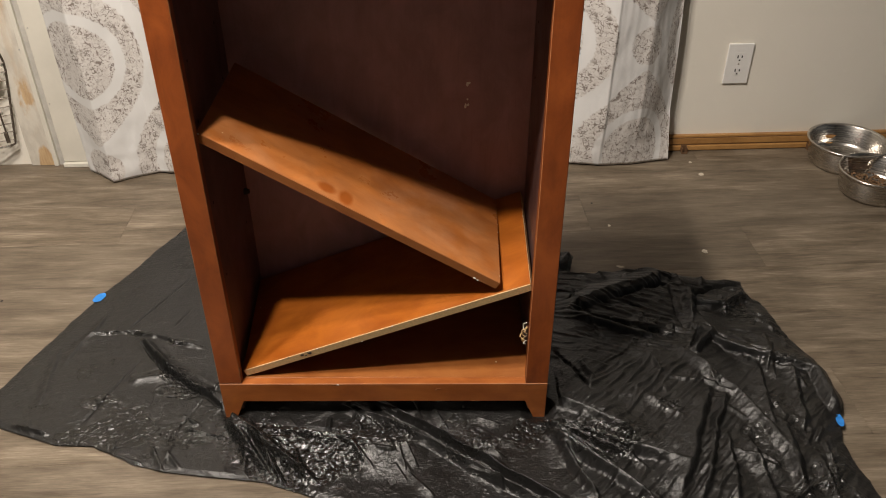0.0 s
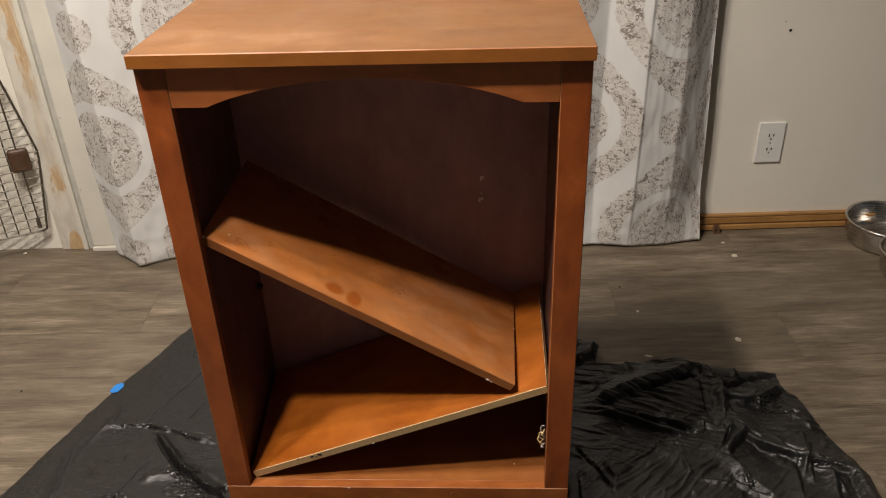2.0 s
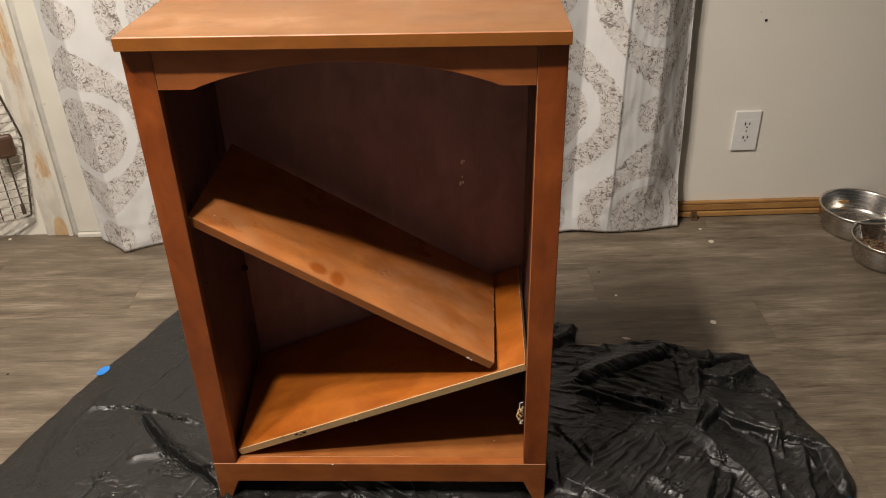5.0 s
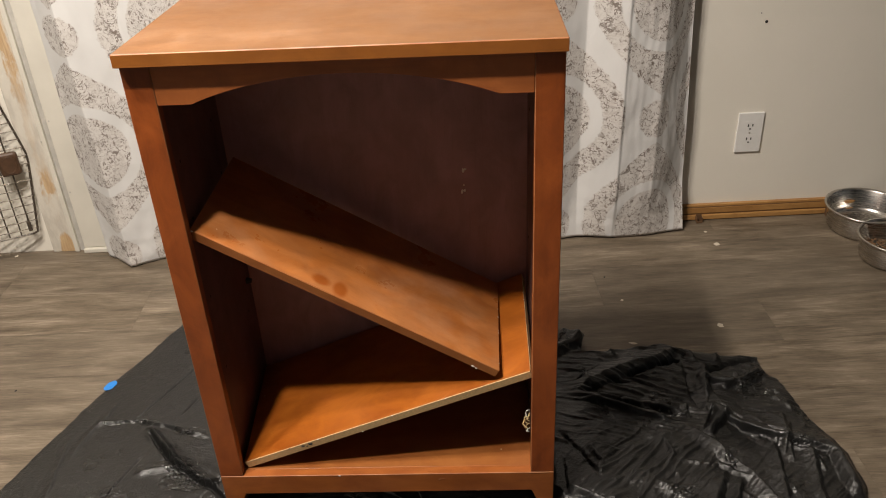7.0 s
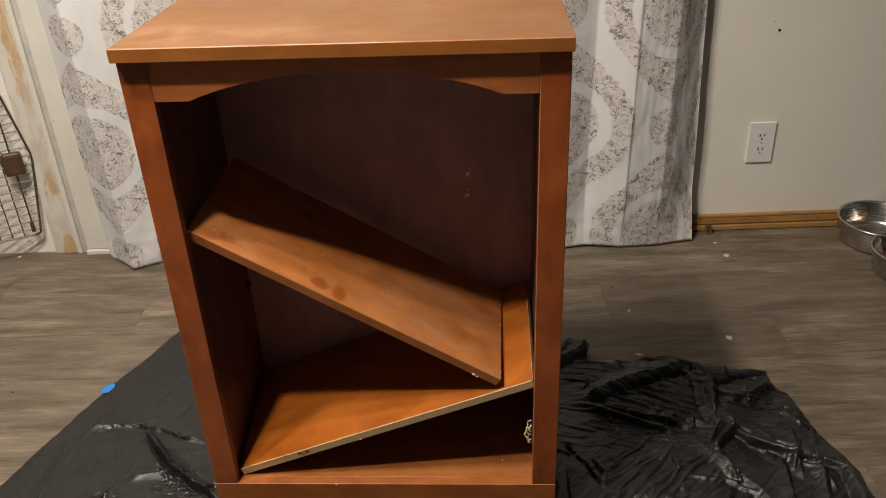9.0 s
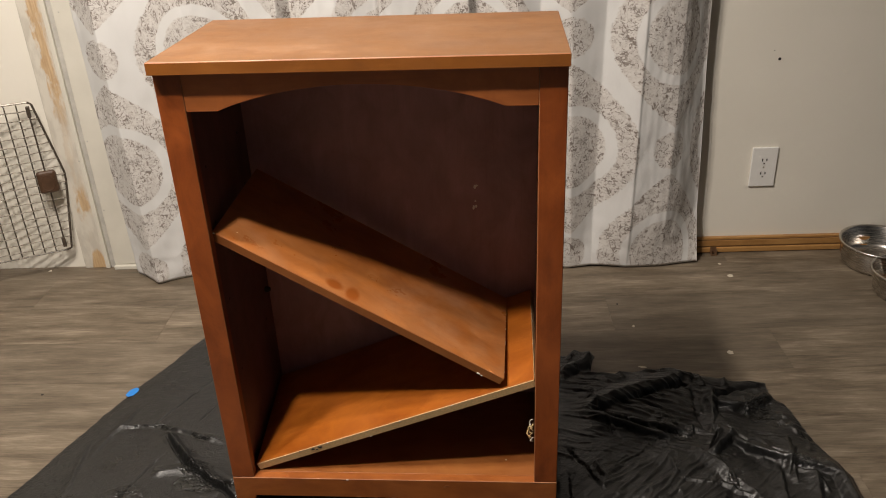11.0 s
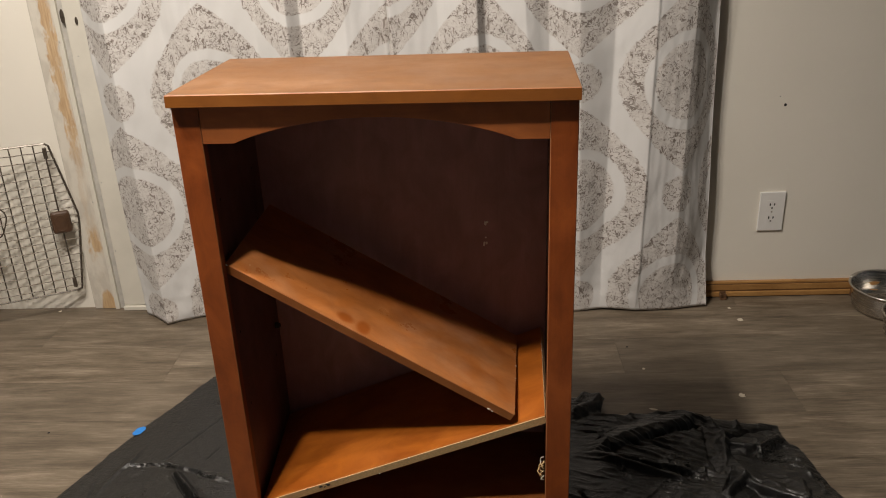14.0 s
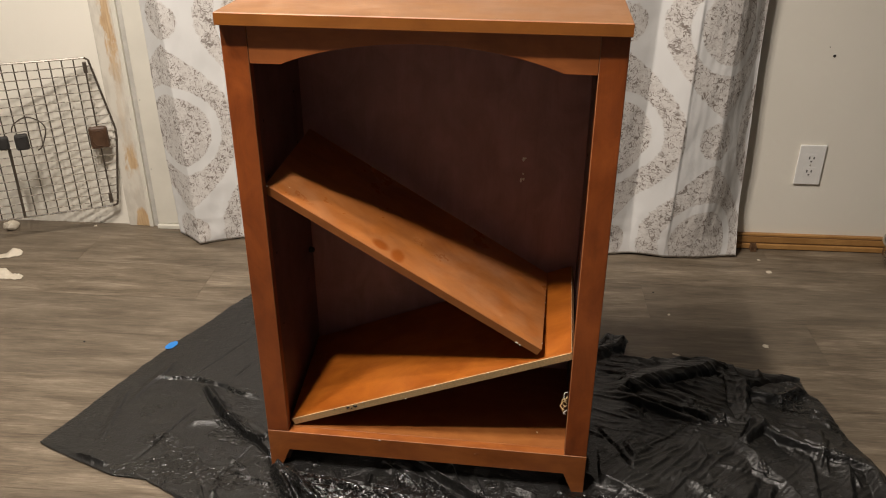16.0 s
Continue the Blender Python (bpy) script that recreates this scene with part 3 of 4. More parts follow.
def shelf_board(a, b, skew, rise, depth, thick, splay, warp, face_mat, edge_mat, nicks, specks, label):
    """A loose shelf: its front upper edge runs from a to b, and its back edge lies higher by rise and aside by skew."""
    a, b = Vector(a), Vector(b)
    length = (b - a).length
    ex = (b - a).normalized()
    back = Vector((skew, depth, rise))
    ey = (back - ex * back.dot(ex)).normalized()
    ez = ex.cross(ey)
    m = Matrix((ex, ey, ez)).transposed().to_4x4()
    m.translation = a
    board = empty("shelf_board", m)
    tagged(board, label, "shelf board", group="loose bookcase shelves")

    def bent(bm):
        for v in bm.verts:
            k = max(0.0, v.co.x / length) * v.co.y / depth
            v.co.x, v.co.z = v.co.x + splay * k, v.co.z + warp * k
        return bm

    part("board", worn_edges(bent(box(0, length, 0.0012, depth, -thick, 0, 0.0005, 1))), [face_mat, WORN], board)
    part("front_edge", box(0.0006, length - 0.0006, -0.0003, 0.0016, -thick + 0.0005, -0.0005), edge_mat, board)
    part("end_edge", bent(box(length - 0.0012, length + 0.0004, 0.003, depth - 0.002, -thick + 0.0006, -0.0006)), edge_mat, board)
    rng = random.Random(len(label))
    for x, z, r, mat in nicks:
        bm = bmesh.new()
        bmesh.ops.create_icosphere(bm, subdivisions=1, radius=1.0)
        for v in bm.verts:
            k = 1 + 0.5 * noise.noise(v.co * 2 + Vector((x * 70, z * 300, 0)))
            v.co = Vector((x + v.co.x * r * 1.5 * k, -0.0004 + v.co.y * 0.0009, z + v.co.z * r * k))
        part("chip", bm, mat, board)
    for x, y, rx, ry, mat in specks:
        bm = bmesh.new()
        bmesh.ops.create_icosphere(bm, subdivisions=1, radius=1.0)
        for v in bm.verts:
            k = 1 + 0.5 * noise.noise(v.co * 2 + Vector((x * 70, y * 90, 0)))
            v.co = Vector((x + v.co.x * rx * k + 0.3 * rx * v.co.y, y + v.co.y * ry * k, v.co.z * 0.0005))
        part("speck", bm, mat, board)
    for k in range(8):
        y = rng.uniform(0.01, depth - 0.02)
        bm = bmesh.new()
        bmesh.ops.create_icosphere(bm, subdivisions=1, radius=rng.uniform(0.0008, 0.0017))
        bm.transform(Matrix.Translation((length - 0.0004 + splay * y / depth, y, warp * y / depth - rng.uniform(0.0, 0.003))))
        part("chip", bm, CHIP, board)
    return board, length


shelf_board((-0.2682, 0.0195, 0.6005), (0.2125, 0.0195, 0.3085), -0.005, 0.030, 0.240, 0.0155, -0.009, 0.002, WOOD_UPPER, WOOD_X, ((0.518, -0.0145, 0.0024, CHIP), (0.525, -0.0155, 0.0018, CHIP), (0.003, -0.001, 0.0018, CHIP)), ((0.195, 0.086, 0.0065, 0.0012, DARK_SLOT), (0.190, 0.083, 0.0022, 0.0016, DARK_SLOT), (0.035, 0.030, 0.0012, 0.0010, CHIP)), "dusty loose cherry laminate shelf slanting down across the bookcase")
shelf_board((-0.2655, 0.0195, 0.1045), (0.2650, 0.0195, 0.3070), 0.0085, 0.034, 0.254, 0.0160, 0.0145, 0.010, WOOD_ORANGE, RAW_BOARD, ((0.121, -0.0055, 0.0028, DARK_SLOT), (0.128, -0.0085, 0.0016, DARK_SLOT), (0.137, -0.0060, 0.0026, DARK_SLOT), (0.134, -0.0035, 0.0014, DARK_SLOT), (0.155, -0.0006, 0.0016, CHIP), (0.239, -0.0158, 0.0014, CHIP), (0.305, -0.0006, 0.0013, CHIP), (0.41, -0.0006, 0.0010, CHIP), (0.095, -0.001, 0.0014, DARK_SLOT)), ((0.030, 0.215, 0.0030, 0.0024, CHIP), (0.014, 0.165, 0.0018, 0.0018, CHIP), (0.022, 0.190, 0.0012, 0.0010, CHIP), (0.500, 0.060, 0.0012, 0.0010, CHIP)), "loose shelf with raw particle-board edge propped on a slant")

# ---- curtains ----


def curtain(name, folds, u_shift, v_shift, label):
    """A hanging panel: folds are (place along the wall at the hem, at 0.75 m, distance from the wall). The cloth runs round the deep folds."""
    bm = bmesh.new()
    uv = bm.loops.layers.uv.new("UVMap")
    low, high, ds = zip(*folds)
    nu, nv, z0, z1 = 330, 130, 0.005, 2.1
    grid = []
    lengths = [0.0]
    for (xa, _, da), (xb, _, db) in zip(folds, folds[1:]):
        deep = (xb - xa) * (1.0 if xa < 0.40 else 1.26 if xa < 0.46 else 0.75 if xa < 0.565 else 1.2 if xa < 0.571 else 0.95 if xa < 0.66 else 1.35)
        lengths.append(lengths[-1] + deep)
    for j in range(nv + 1):
        row = []
        z = z0 + (z1 - z0) * (j / nv) ** 1.15
        up = min(z, 0.95) / 0.75
        for i in range(nu + 1):
            x = low[0] + (low[-1] - low[0]) * i / nu
            k = max(0, min(len(low) - 2, int(np.searchsorted(low, x, side="right")) - 1))
            g = (x - low[k]) / (low[k + 1] - low[k])
            f = g * g * (3 - 2 * g) * 0.2 + g * 0.8
            d = ds[k] + (ds[k + 1] - ds[k]) * f
            calm = 0.92 + 0.16 * noise.noise((x * 5, z * 2.2, 3.0))
            d = 0.085 + (d - 0.085) * calm
            d += 0.005 * noise.noise((x * 9, z * 4, 1.0)) + 0.0030 * noise.noise((x * 26, z * 11, 5.0)) + 0.0016 * noise.noise((x * 60, z * 30, 7.0))
            d += 0.006 * noise.noise((x * 16, z * 26, 9.0)) * max(0.0, 1 - z / 0.22)
            # the turned-up hem is a little thicker, with a puckered seam
            d += 0.0016 * max(0.0, min(1.0, (0.064 - z) / 0.006)) - 0.0022 * math.exp(-((z - 0.066) / 0.005) ** 2) * (0.6 + 0.8 * noise.noise((x * 45, 0.0, 6.0)))
            # the deep folds open out towards the floor
            loose = 0.75 * max(0.0, 1 - z / 0.15) if x > 0.35 else 0.0
            d = max(d + (0.095 - d) * loose, 0.012)
            slide = (high[k] - low[k]) + ((high[k + 1] - low[k + 1]) - (high[k] - low[k])) * g
            px = x + slide * up + 0.004 * noise.noise((x * 4, z * 1.6, 8.0))
            dz = 0.006 * noise.noise((x * 7, 0.0, 2.0)) * max(0.0, 1 - z / 0.3)
            along = lengths[k] + (lengths[k + 1] - lengths[k]) * g + low[0]
            row.append((bm.verts.new((px, -d, z + dz)), (along + u_shift, z + v_shift)))
        grid.append(row)
    back = [[(bm.verts.new(v.co + Vector((0, 0.0016, 0))), c) for v, c in row] for row in grid]

    def quad(q, smooth):
        face = bm.faces.new([v for v, _ in q])
        face.smooth = smooth
        for loop, (_, c) in zip(face.loops, q):
            loop[uv].uv = c

    for j in range(nv):
        for i in range(nu):
            quad([grid[j][i], grid[j][i + 1], grid[j + 1][i + 1], grid[j + 1][i]], True)
            quad([back[j + 1][i], back[j + 1][i + 1], back[j][i + 1], back[j][i]], True)
        for i in (0, nu):
            quad([grid[j][i], grid[j + 1][i], back[j + 1][i], back[j][i]], False)
    for j in (0, nv):
        for i in range(nu):
            quad([grid[j][i + 1], grid[j][i], back[j][i], back[j][i + 1]], False)
    ob = part(name, bm, CLOTH)
    ob.matrix_world = AT_WALL
    tagged(ob, label, "curtain", group="window curtains")
    return ob


LEFT_FOLDS = [(-0.928, -0.943, 0.050), (-0.918, -0.931, 0.058), (-0.838, -0.857, 0.134), (-0.72, -0.729, 0.074), (-0.62, -0.629, 0.112), (-0.47, -0.479, 0.056), (-0.372, -0.381, 0.118), (-0.345, -0.354, 0.070), (-0.22, -0.229, 0.114), (-0.118, -0.127, 0.080), (-0.088, -0.097, 0.045)]
RIGHT_FOLDS = [(-0.105, -0.130, 0.034), (-0.085, -0.110, 0.100), (0.04, 0.015, 0.076), (0.145, 0.120, 0.116), (0.165, 0.140, 0.070), (0.27, 0.245, 0.108), (0.33, 0.305, 0.078), (0.405, 0.385, 0.108), (0.466, 0.480, 0.070), (0.566, 0.575, 0.132), (0.572, 0.581, 0.127), (0.668, 0.676, 0.117), (0.772, 0.748, 0.044), (0.783, 0.757, 0.042)]
curtain("curtain", LEFT_FOLDS, 0.857, 0.0, "white curtain panel printed with grey medallions")
curtain("curtain", RIGHT_FOLDS, -0.403, -0.012, "white curtain panel printed with grey medallions, deep folds")

# ---- door frame beside the curtain ----


def door_frame():
    frame_ob = empty("door_1", AT_WALL)
    tagged(frame_ob, "white door frame with scraped, peeling jamb", "door frame", kind="structure")
    part("jamb", box(-1.112, -1.0445, -0.012, 0.0, 0.0, 2.1, 0.002), JAMB, frame_ob, "scraped jamb with bare brown patches")
    part("stop", box(-1.0440, -1.0305, -0.018, 0.0, 0.0, 2.1, 0.002), TRIM, frame_ob)
    part("groove", box(-1.0300, -1.0130, -0.009, 0.0, 0.0, 2.1), GROOVE, frame_ob)
    part("door_edge", box(-1.0125, -0.62, -0.020, 0.0, 0.014, 2.1, 0.003), TRIM, frame_ob, "white painted door panel")
    part("sill", box(-1.0125, -0.62, -0.030, 0.0, 0.0, 0.013, 0.002), TRIM, frame_ob)
    for x, z, w, h in ((-1.016, 0.897, 0.006, 0.020), (-0.979, 0.884, 0.004, 0.011)):
        bm = lathe([(0.0003, 0.0), (1.0, 0.0), (0.9, 0.003), (0.0003, 0.004)], 20)
        bm.transform(Matrix.Translation((x, -0.0205, z)) @ pose(0, 0, 0, 90, 0, 0) @ Matrix.Diagonal((w, h, 1, 1)))
        part("catch_plate", bm, DARK_WIRE, frame_ob, "dark metal catch plate")
    for x, z in ((-0.995, 0.789), (-1.040, 0.830), (-1.004, 0.42), (-1.043, 0.36), (-1.005, 0.20)):
        bm = lathe([(0.0003, 0.0), (0.0024, 0.0), (0.0003, 0.001)], 10)
        bm.transform(pose(x, -0.0203, z, 90, 0, 0))
        part("nail_head", bm, GROOVE, frame_ob)
    return frame_ob


door_frame()

# ---- baseboard, outlet, wall marks ----


def baseboard():
    bb = empty("baseboard", AT_WALL)
    tagged(bb, "narrow oak-stained baseboard with a dark groove", "baseboard", kind="structure")
    part("board", box(0.55, 2.498, -0.014, 0.0, 0.0, 0.0480, 0.0015), BASE_WOOD, bb)
    part("cap_moulding", box(0.55, 2.498, -0.0172, -0.0142, 0.0222, 0.0400, 0.0010), BASE_WOOD, bb)
    part("groove", box(0.55, 2.498, -0.0156, -0.0142, 0.0404, 0.0428), BASE_LINE, bb)
    part("groove", box(0.55, 2.498, -0.0160, -0.0142, 0.0190, 0.0218), BASE_LINE, bb)
    part("shoe_moulding", box(0.55, 2.498, -0.0225, -0.0142, 0.002, 0.0185, 0.0030), BASE_WOOD, bb)
    return bb


baseboard()


def outlet():
    o = empty("wall_outlet", AT_WALL @ pose(0.9705, -0.0005, 0.2715))
    tagged(o, "white duplex wall outlet with cover plate", "wall outlet")
    part("cover_plate", box(-0.037, 0.037, -0.0062, 0.0, -0.0605, 0.0605, 0.0022, 3), WHITE_PLASTIC, o)
    for s in (1, -1):
        face = part("receptacle", box(-0.0165, 0.0165, -0.0066, -0.0061, s * 0.0205 - 0.0143, s * 0.0205 + 0.0143, 0.0002), WHITE_PLASTIC, o)
        for x, h in ((-0.0062, 0.0042), (0.0062, 0.0034)):
            part("slot", box(x - 0.0017, x + 0.0017, -0.0069, -0.0065, s * 0.0205 + 0.002 - h, s * 0.0205 + 0.002 + h), DARK_SLOT, face)
        part("ground_slot", box(-0.0022, 0.0022, -0.0069, -0.0065, s * 0.0205 - 0.0108, s * 0.0205 - 0.0066), DARK_SLOT, face)
    bm = lathe([(0.0003, 0.0), (0.0028, 0.0), (0.0022, 0.0012), (0.0003, 0.0014)], 14)
    bm.transform(pose(0, -0.0062, 0, 90, 0, 0))
    part("screw", bm, CHROME, o)
    return o


outlet()


def wall_hole(x, z, r):
    bm = lathe([(0.0002, 0.0), (r, 0.0), (r * 0.85, 0.0012), (0.0002, 0.0016)], 14)
    bm.transform(pose(0, 0, 0, 90, 0, 0))
    ob = part("nail_hole", bm, DARK_SLOT)
    ob.matrix_world = AT_WALL @ pose(x, 0.0, z)
    return tagged(ob, "small dark nail hole in the wall", "nail hole", group="nail holes")


wall_hole(0.974, 0.588, 0.0042)
wall_hole(0.957, 0.612, 0.0014)

# ---- wire crate door leaning on the wall ----


def crate_door():
    """A wire door that stands out from the wall: local x runs from its latch edge towards the hinges, z up."""
    crate = empty("crate_door", AT_WALL @ pose(-1.140, -0.032, 0, 0, 0, 180 + 25))
    tagged(crate, "wire pet-crate door standing open beside the wall", "crate door")
    low, high, far = 0.078, 0.546, 0.46
    outline = [(0.004, low), (-0.010, low + 0.004), (-0.012, low + 0.012), (-0.044, 0.300), (-0.045, 0.325), (-0.043, 0.338), (-0.006, high - 0.007), (0.004, high)]

    def at(x, z, off=0.0):
        return (x, off, z)

    part("frame_wire", tube([at(*p) for p in outline], 0.0032, 8), DARK_WIRE, crate)
    for z in (low, high):
        part("frame_wire", tube([at(0.0045, z), at(far, z)], 0.0034, 8), CHROME, crate, "bright wire edge")
    part("hinge_rod", tube([at(far, 0.0), at(far, high + 0.004)], 0.0036, 8), DARK_WIRE, crate)

    def edge(z):
        for (xa, za), (xb, zb) in zip(outline, outline[1:]):
            if za <= z <= zb and zb > za:
                return xa + (xb - xa) * (z - za) / (zb - za)
        return 0.0

    for k in range(13):
        x = 0.034 + 0.0318 * k
        part("upright_wire", tube([at(x, low), at(x + 0.0006, (low + high) / 2), at(x, high)], 0.0019, 6), DARK_WIRE, crate)
    for k in range(18):
        z = low + 0.0250 * (k + 0.75)
        # each cross wire is crimped over and under the uprights
        pts = [at(edge(z), z, 0.0022)]
        for i in range(53):
            x = 0.010 + 0.0318 * i / 4
            if x < far:
                pts.append(at(x, z + 0.0004 * math.sin(k * 2.3 + i), 0.0030 + 0.0016 * math.cos((x - 0.034) / 0.0318 * 2 * math.pi)))
        part("cross_wire", tube(pts + [at(far, z, 0.0022)], 0.0017, 6), CHROME, crate)
    part("latch_rod", tube([at(0.006, high - 0.012, 0.007), at(0.004, low + 0.022, 0.007)], 0.0024, 8), DARK_WIRE, crate)
    for z in (high - 0.026, low + 0.030):
        part("rod_sleeve", box(0.000, 0.011, 0.002, 0.012, z - 0.016, z + 0.016, 0.002), DARK_WIRE, crate)
    for x, z, w, mat, word in ((0.004, 0.309, 0.027, LATCH, "brown plastic latch"), (0.214, 0.320, 0.018, DARK_SLOT, "black plastic latch box"), (0.262, 0.322, 0.014, DARK_SLOT, "black plastic latch box")):
        tall = w * 1.2 + 0.002
        bm = box(x - w, x + w, 0.004, 0.026, z - tall, z + tall, w * 0.36, 3)
        latch = part("latch", bm, mat, crate, word)
        part("latch_rim", tube([(x + w * 0.72 * math.cos(a), 0.0255, z + w * 0.9 * math.sin(a)) for a in np.linspace(0, 2 * math.pi, 24, endpoint=False)], 0.0018, 5, True), mat, latch)
    part("latch_rod", tube([at(0.252, 0.300, 0.008), at(0.256, low + 0.004, 0.008)], 0.0040, 8), DARK_WIRE, crate)
    ring = [at(0.189 - 0.043 * math.cos(a) * (1 + 0.12 * math.sin(3 * a)), 0.340 + 0.052 * math.sin(a), 0.016) for a in np.linspace(2.9, -1.3, 22)]
    part("latch_loop", tube(ring, 0.0020, 6), DARK_WIRE, crate)
    return crate


crate_door()

# ---- pet bowls ----


def pet_bowl(x, y, r, h, filled, label):
    bowl = empty("pet_bowl", pose(x, y, 0.0))
    tagged(bowl, label, "pet bowl", group="pet bowls")
    prof = [(r * 0.30, 0.0), (r * 0.76, 0.0), (r * 0.82, 0.003), (r * 0.865, 0.011), (r * 0.925, h - 0.014), (r * 0.935, h - 0.008), (r * 0.985, h - 0.005), (r, h - 0.002), (r * 0.99, h + 0.0008), (r * 0.965, h + 0.0012), (r * 0.925, h - 0.004), (r * 0.85, h * 0.28), (r * 0.80, h * 0.16), (r * 0.72, h * 0.09), (r * 0.3, h * 0.07), (0.001, h * 0.07)]
    part("basin", lathe(prof, 72), STEEL, bowl, smooth=True)
    if filled:
        bm = bmesh.new()
        rng = random.Random(5)
        for k in range(260):
            a, d = rng.uniform(0, 6.283), r * 0.78 * math.sqrt(rng.random())
            made = bmesh.ops.create_icosphere(bm, subdivisions=1, radius=rng.uniform(0.003, 0.0048))
            off = Vector((d * math.cos(a), d * math.sin(a), h * 0.14 + 0.012 * (1 - d / r) + rng.uniform(0, 0.010)))
            for v in made["verts"]:
                v.co = Vector((v.co.x, v.co.y, v.co.z * 0.7)) + off
        food = part("kibble", bm, KIBBLE)
        food.matrix_world = pose(x, y, 0.0)
        tagged(food, "brown dry kibble in a steel bowl", "pet food", kind="stuff")
    return bowl


pet_bowl(1.305, 1.036, 0.114, 0.075, False, "empty brushed steel pet bowl on the floor")
pet_bowl(1.314, 0.858, 0.102, 0.072, True, "steel pet bowl with brown kibble on the floor")

# ---- black plastic sheet ----
SHEET = [(-0.806, 0.0), (-0.6804, 0.385), (-0.555, 0.69), (-0.40, 0.72), (-0.1, 0.62), (0.25, 0.56), (0.395, 0.525), (0.402, 0.532), (0.431, 0.512), (0.415, 0.455), (0.471, 0.447), (0.513, 0.455), (0.604, 0.474), (0.640, 0.446), (0.665, 0.442), (0.758, 0.417), (0.812, 0.416), (0.808, 0.356), (0.829, 0.342), (0.858, 0.203), (0.894, 0.108), (0.894, 0.030), (0.873, -0.014), (0.853, -0.078), (0.857, -0.131), (0.866, -0.170), (0.87, -0.24), (0.70, -0.33), (0.40, -0.34), (0.15, -0.27), (-0.1245, -0.1894), (-0.2034, -0.162), (-0.328, -0.145), (-0.3966, -0.135), (-0.452, -0.12), (-0.54, -0.076), (-0.609, -0.073), (-0.735, -0.031)]

# folds: from x, y to x, y; breadth of the steep flank on the right hand of that way, of the gentle flank, and height
PLEATS = [(0.386, 0.31, 0.633, 0.437, 0.022, 0.05, 0.034), (0.39, 0.294, 0.509, 0.226, 0.005, 0.022, 0.012), (0.395, 0.284, 0.555, 0.206, 0.006, 0.02, 0.015), (0.419, 0.288, 0.602, 0.222, 0.007, 0.03, 0.018),
          (0.655, 0.25, 0.728, 0.163, 0.008, 0.06, 0.016), (0.715, 0.172, 0.874, 0.098, 0.005, 0.07, 0.023), (0.868, 0.11, 0.876, 0, 0.022, 0.02, 0.03),
          (0.633, 0.162, 0.692, 0.226, 0.012, 0.02, 0.027), (0.657, 0.334, 0.741, 0.313, 0.012, 0.024, 0.024), (0.741, 0.313, 0.808, 0.365, 0.014, 0.02, 0.026), (0.664, 0.283, 0.683, 0.387, 0.012, 0.02, 0.02)]
TIP = [(0.345, 0.440, 0.436, 0.505, 0.020, 0.030, 0.026), (0.372, 0.520, 0.432, 0.478, 0.020, 0.016, 0.030)]
DRAPE = [(0.527, -0.195, 0.629, 0.045, 0.011, 0.055, 0.024), (0.560, -0.207, 0.662, 0.040, 0.008, 0.022, 0.016), (0.739, -0.098, 0.689, 0.053, 0.010, 0.036, 0.020), (0.695, 0.045, 0.605, 0.171, 0.010, 0.030, 0.016), (0.654, 0.069, 0.640, 0.158, 0.008, 0.016, 0.010),
         (0.738, -0.208, 0.753, -0.052, 0.012, 0.024, 0.016), (0.615, -0.225, 0.642, -0.06, 0.008, 0.024, 0.012), (0.679, -0.225, 0.680, -0.073, 0.008, 0.024, 0.012), (0.786, -0.230, 0.785, -0.126, 0.010, 0.022, 0.016), (0.736, -0.043, 0.758, 0.128, 0.008, 0.030, 0.010), (0.795, -0.043, 0.826, 0.118, 0.010, 0.026, 0.012),
         (0.572, -0.015, 0.520, 0.040, 0.010, 0.030, 0.008), (0.783, 0.135, 0.795, 0.217, 0.010, 0.030, 0.016)]
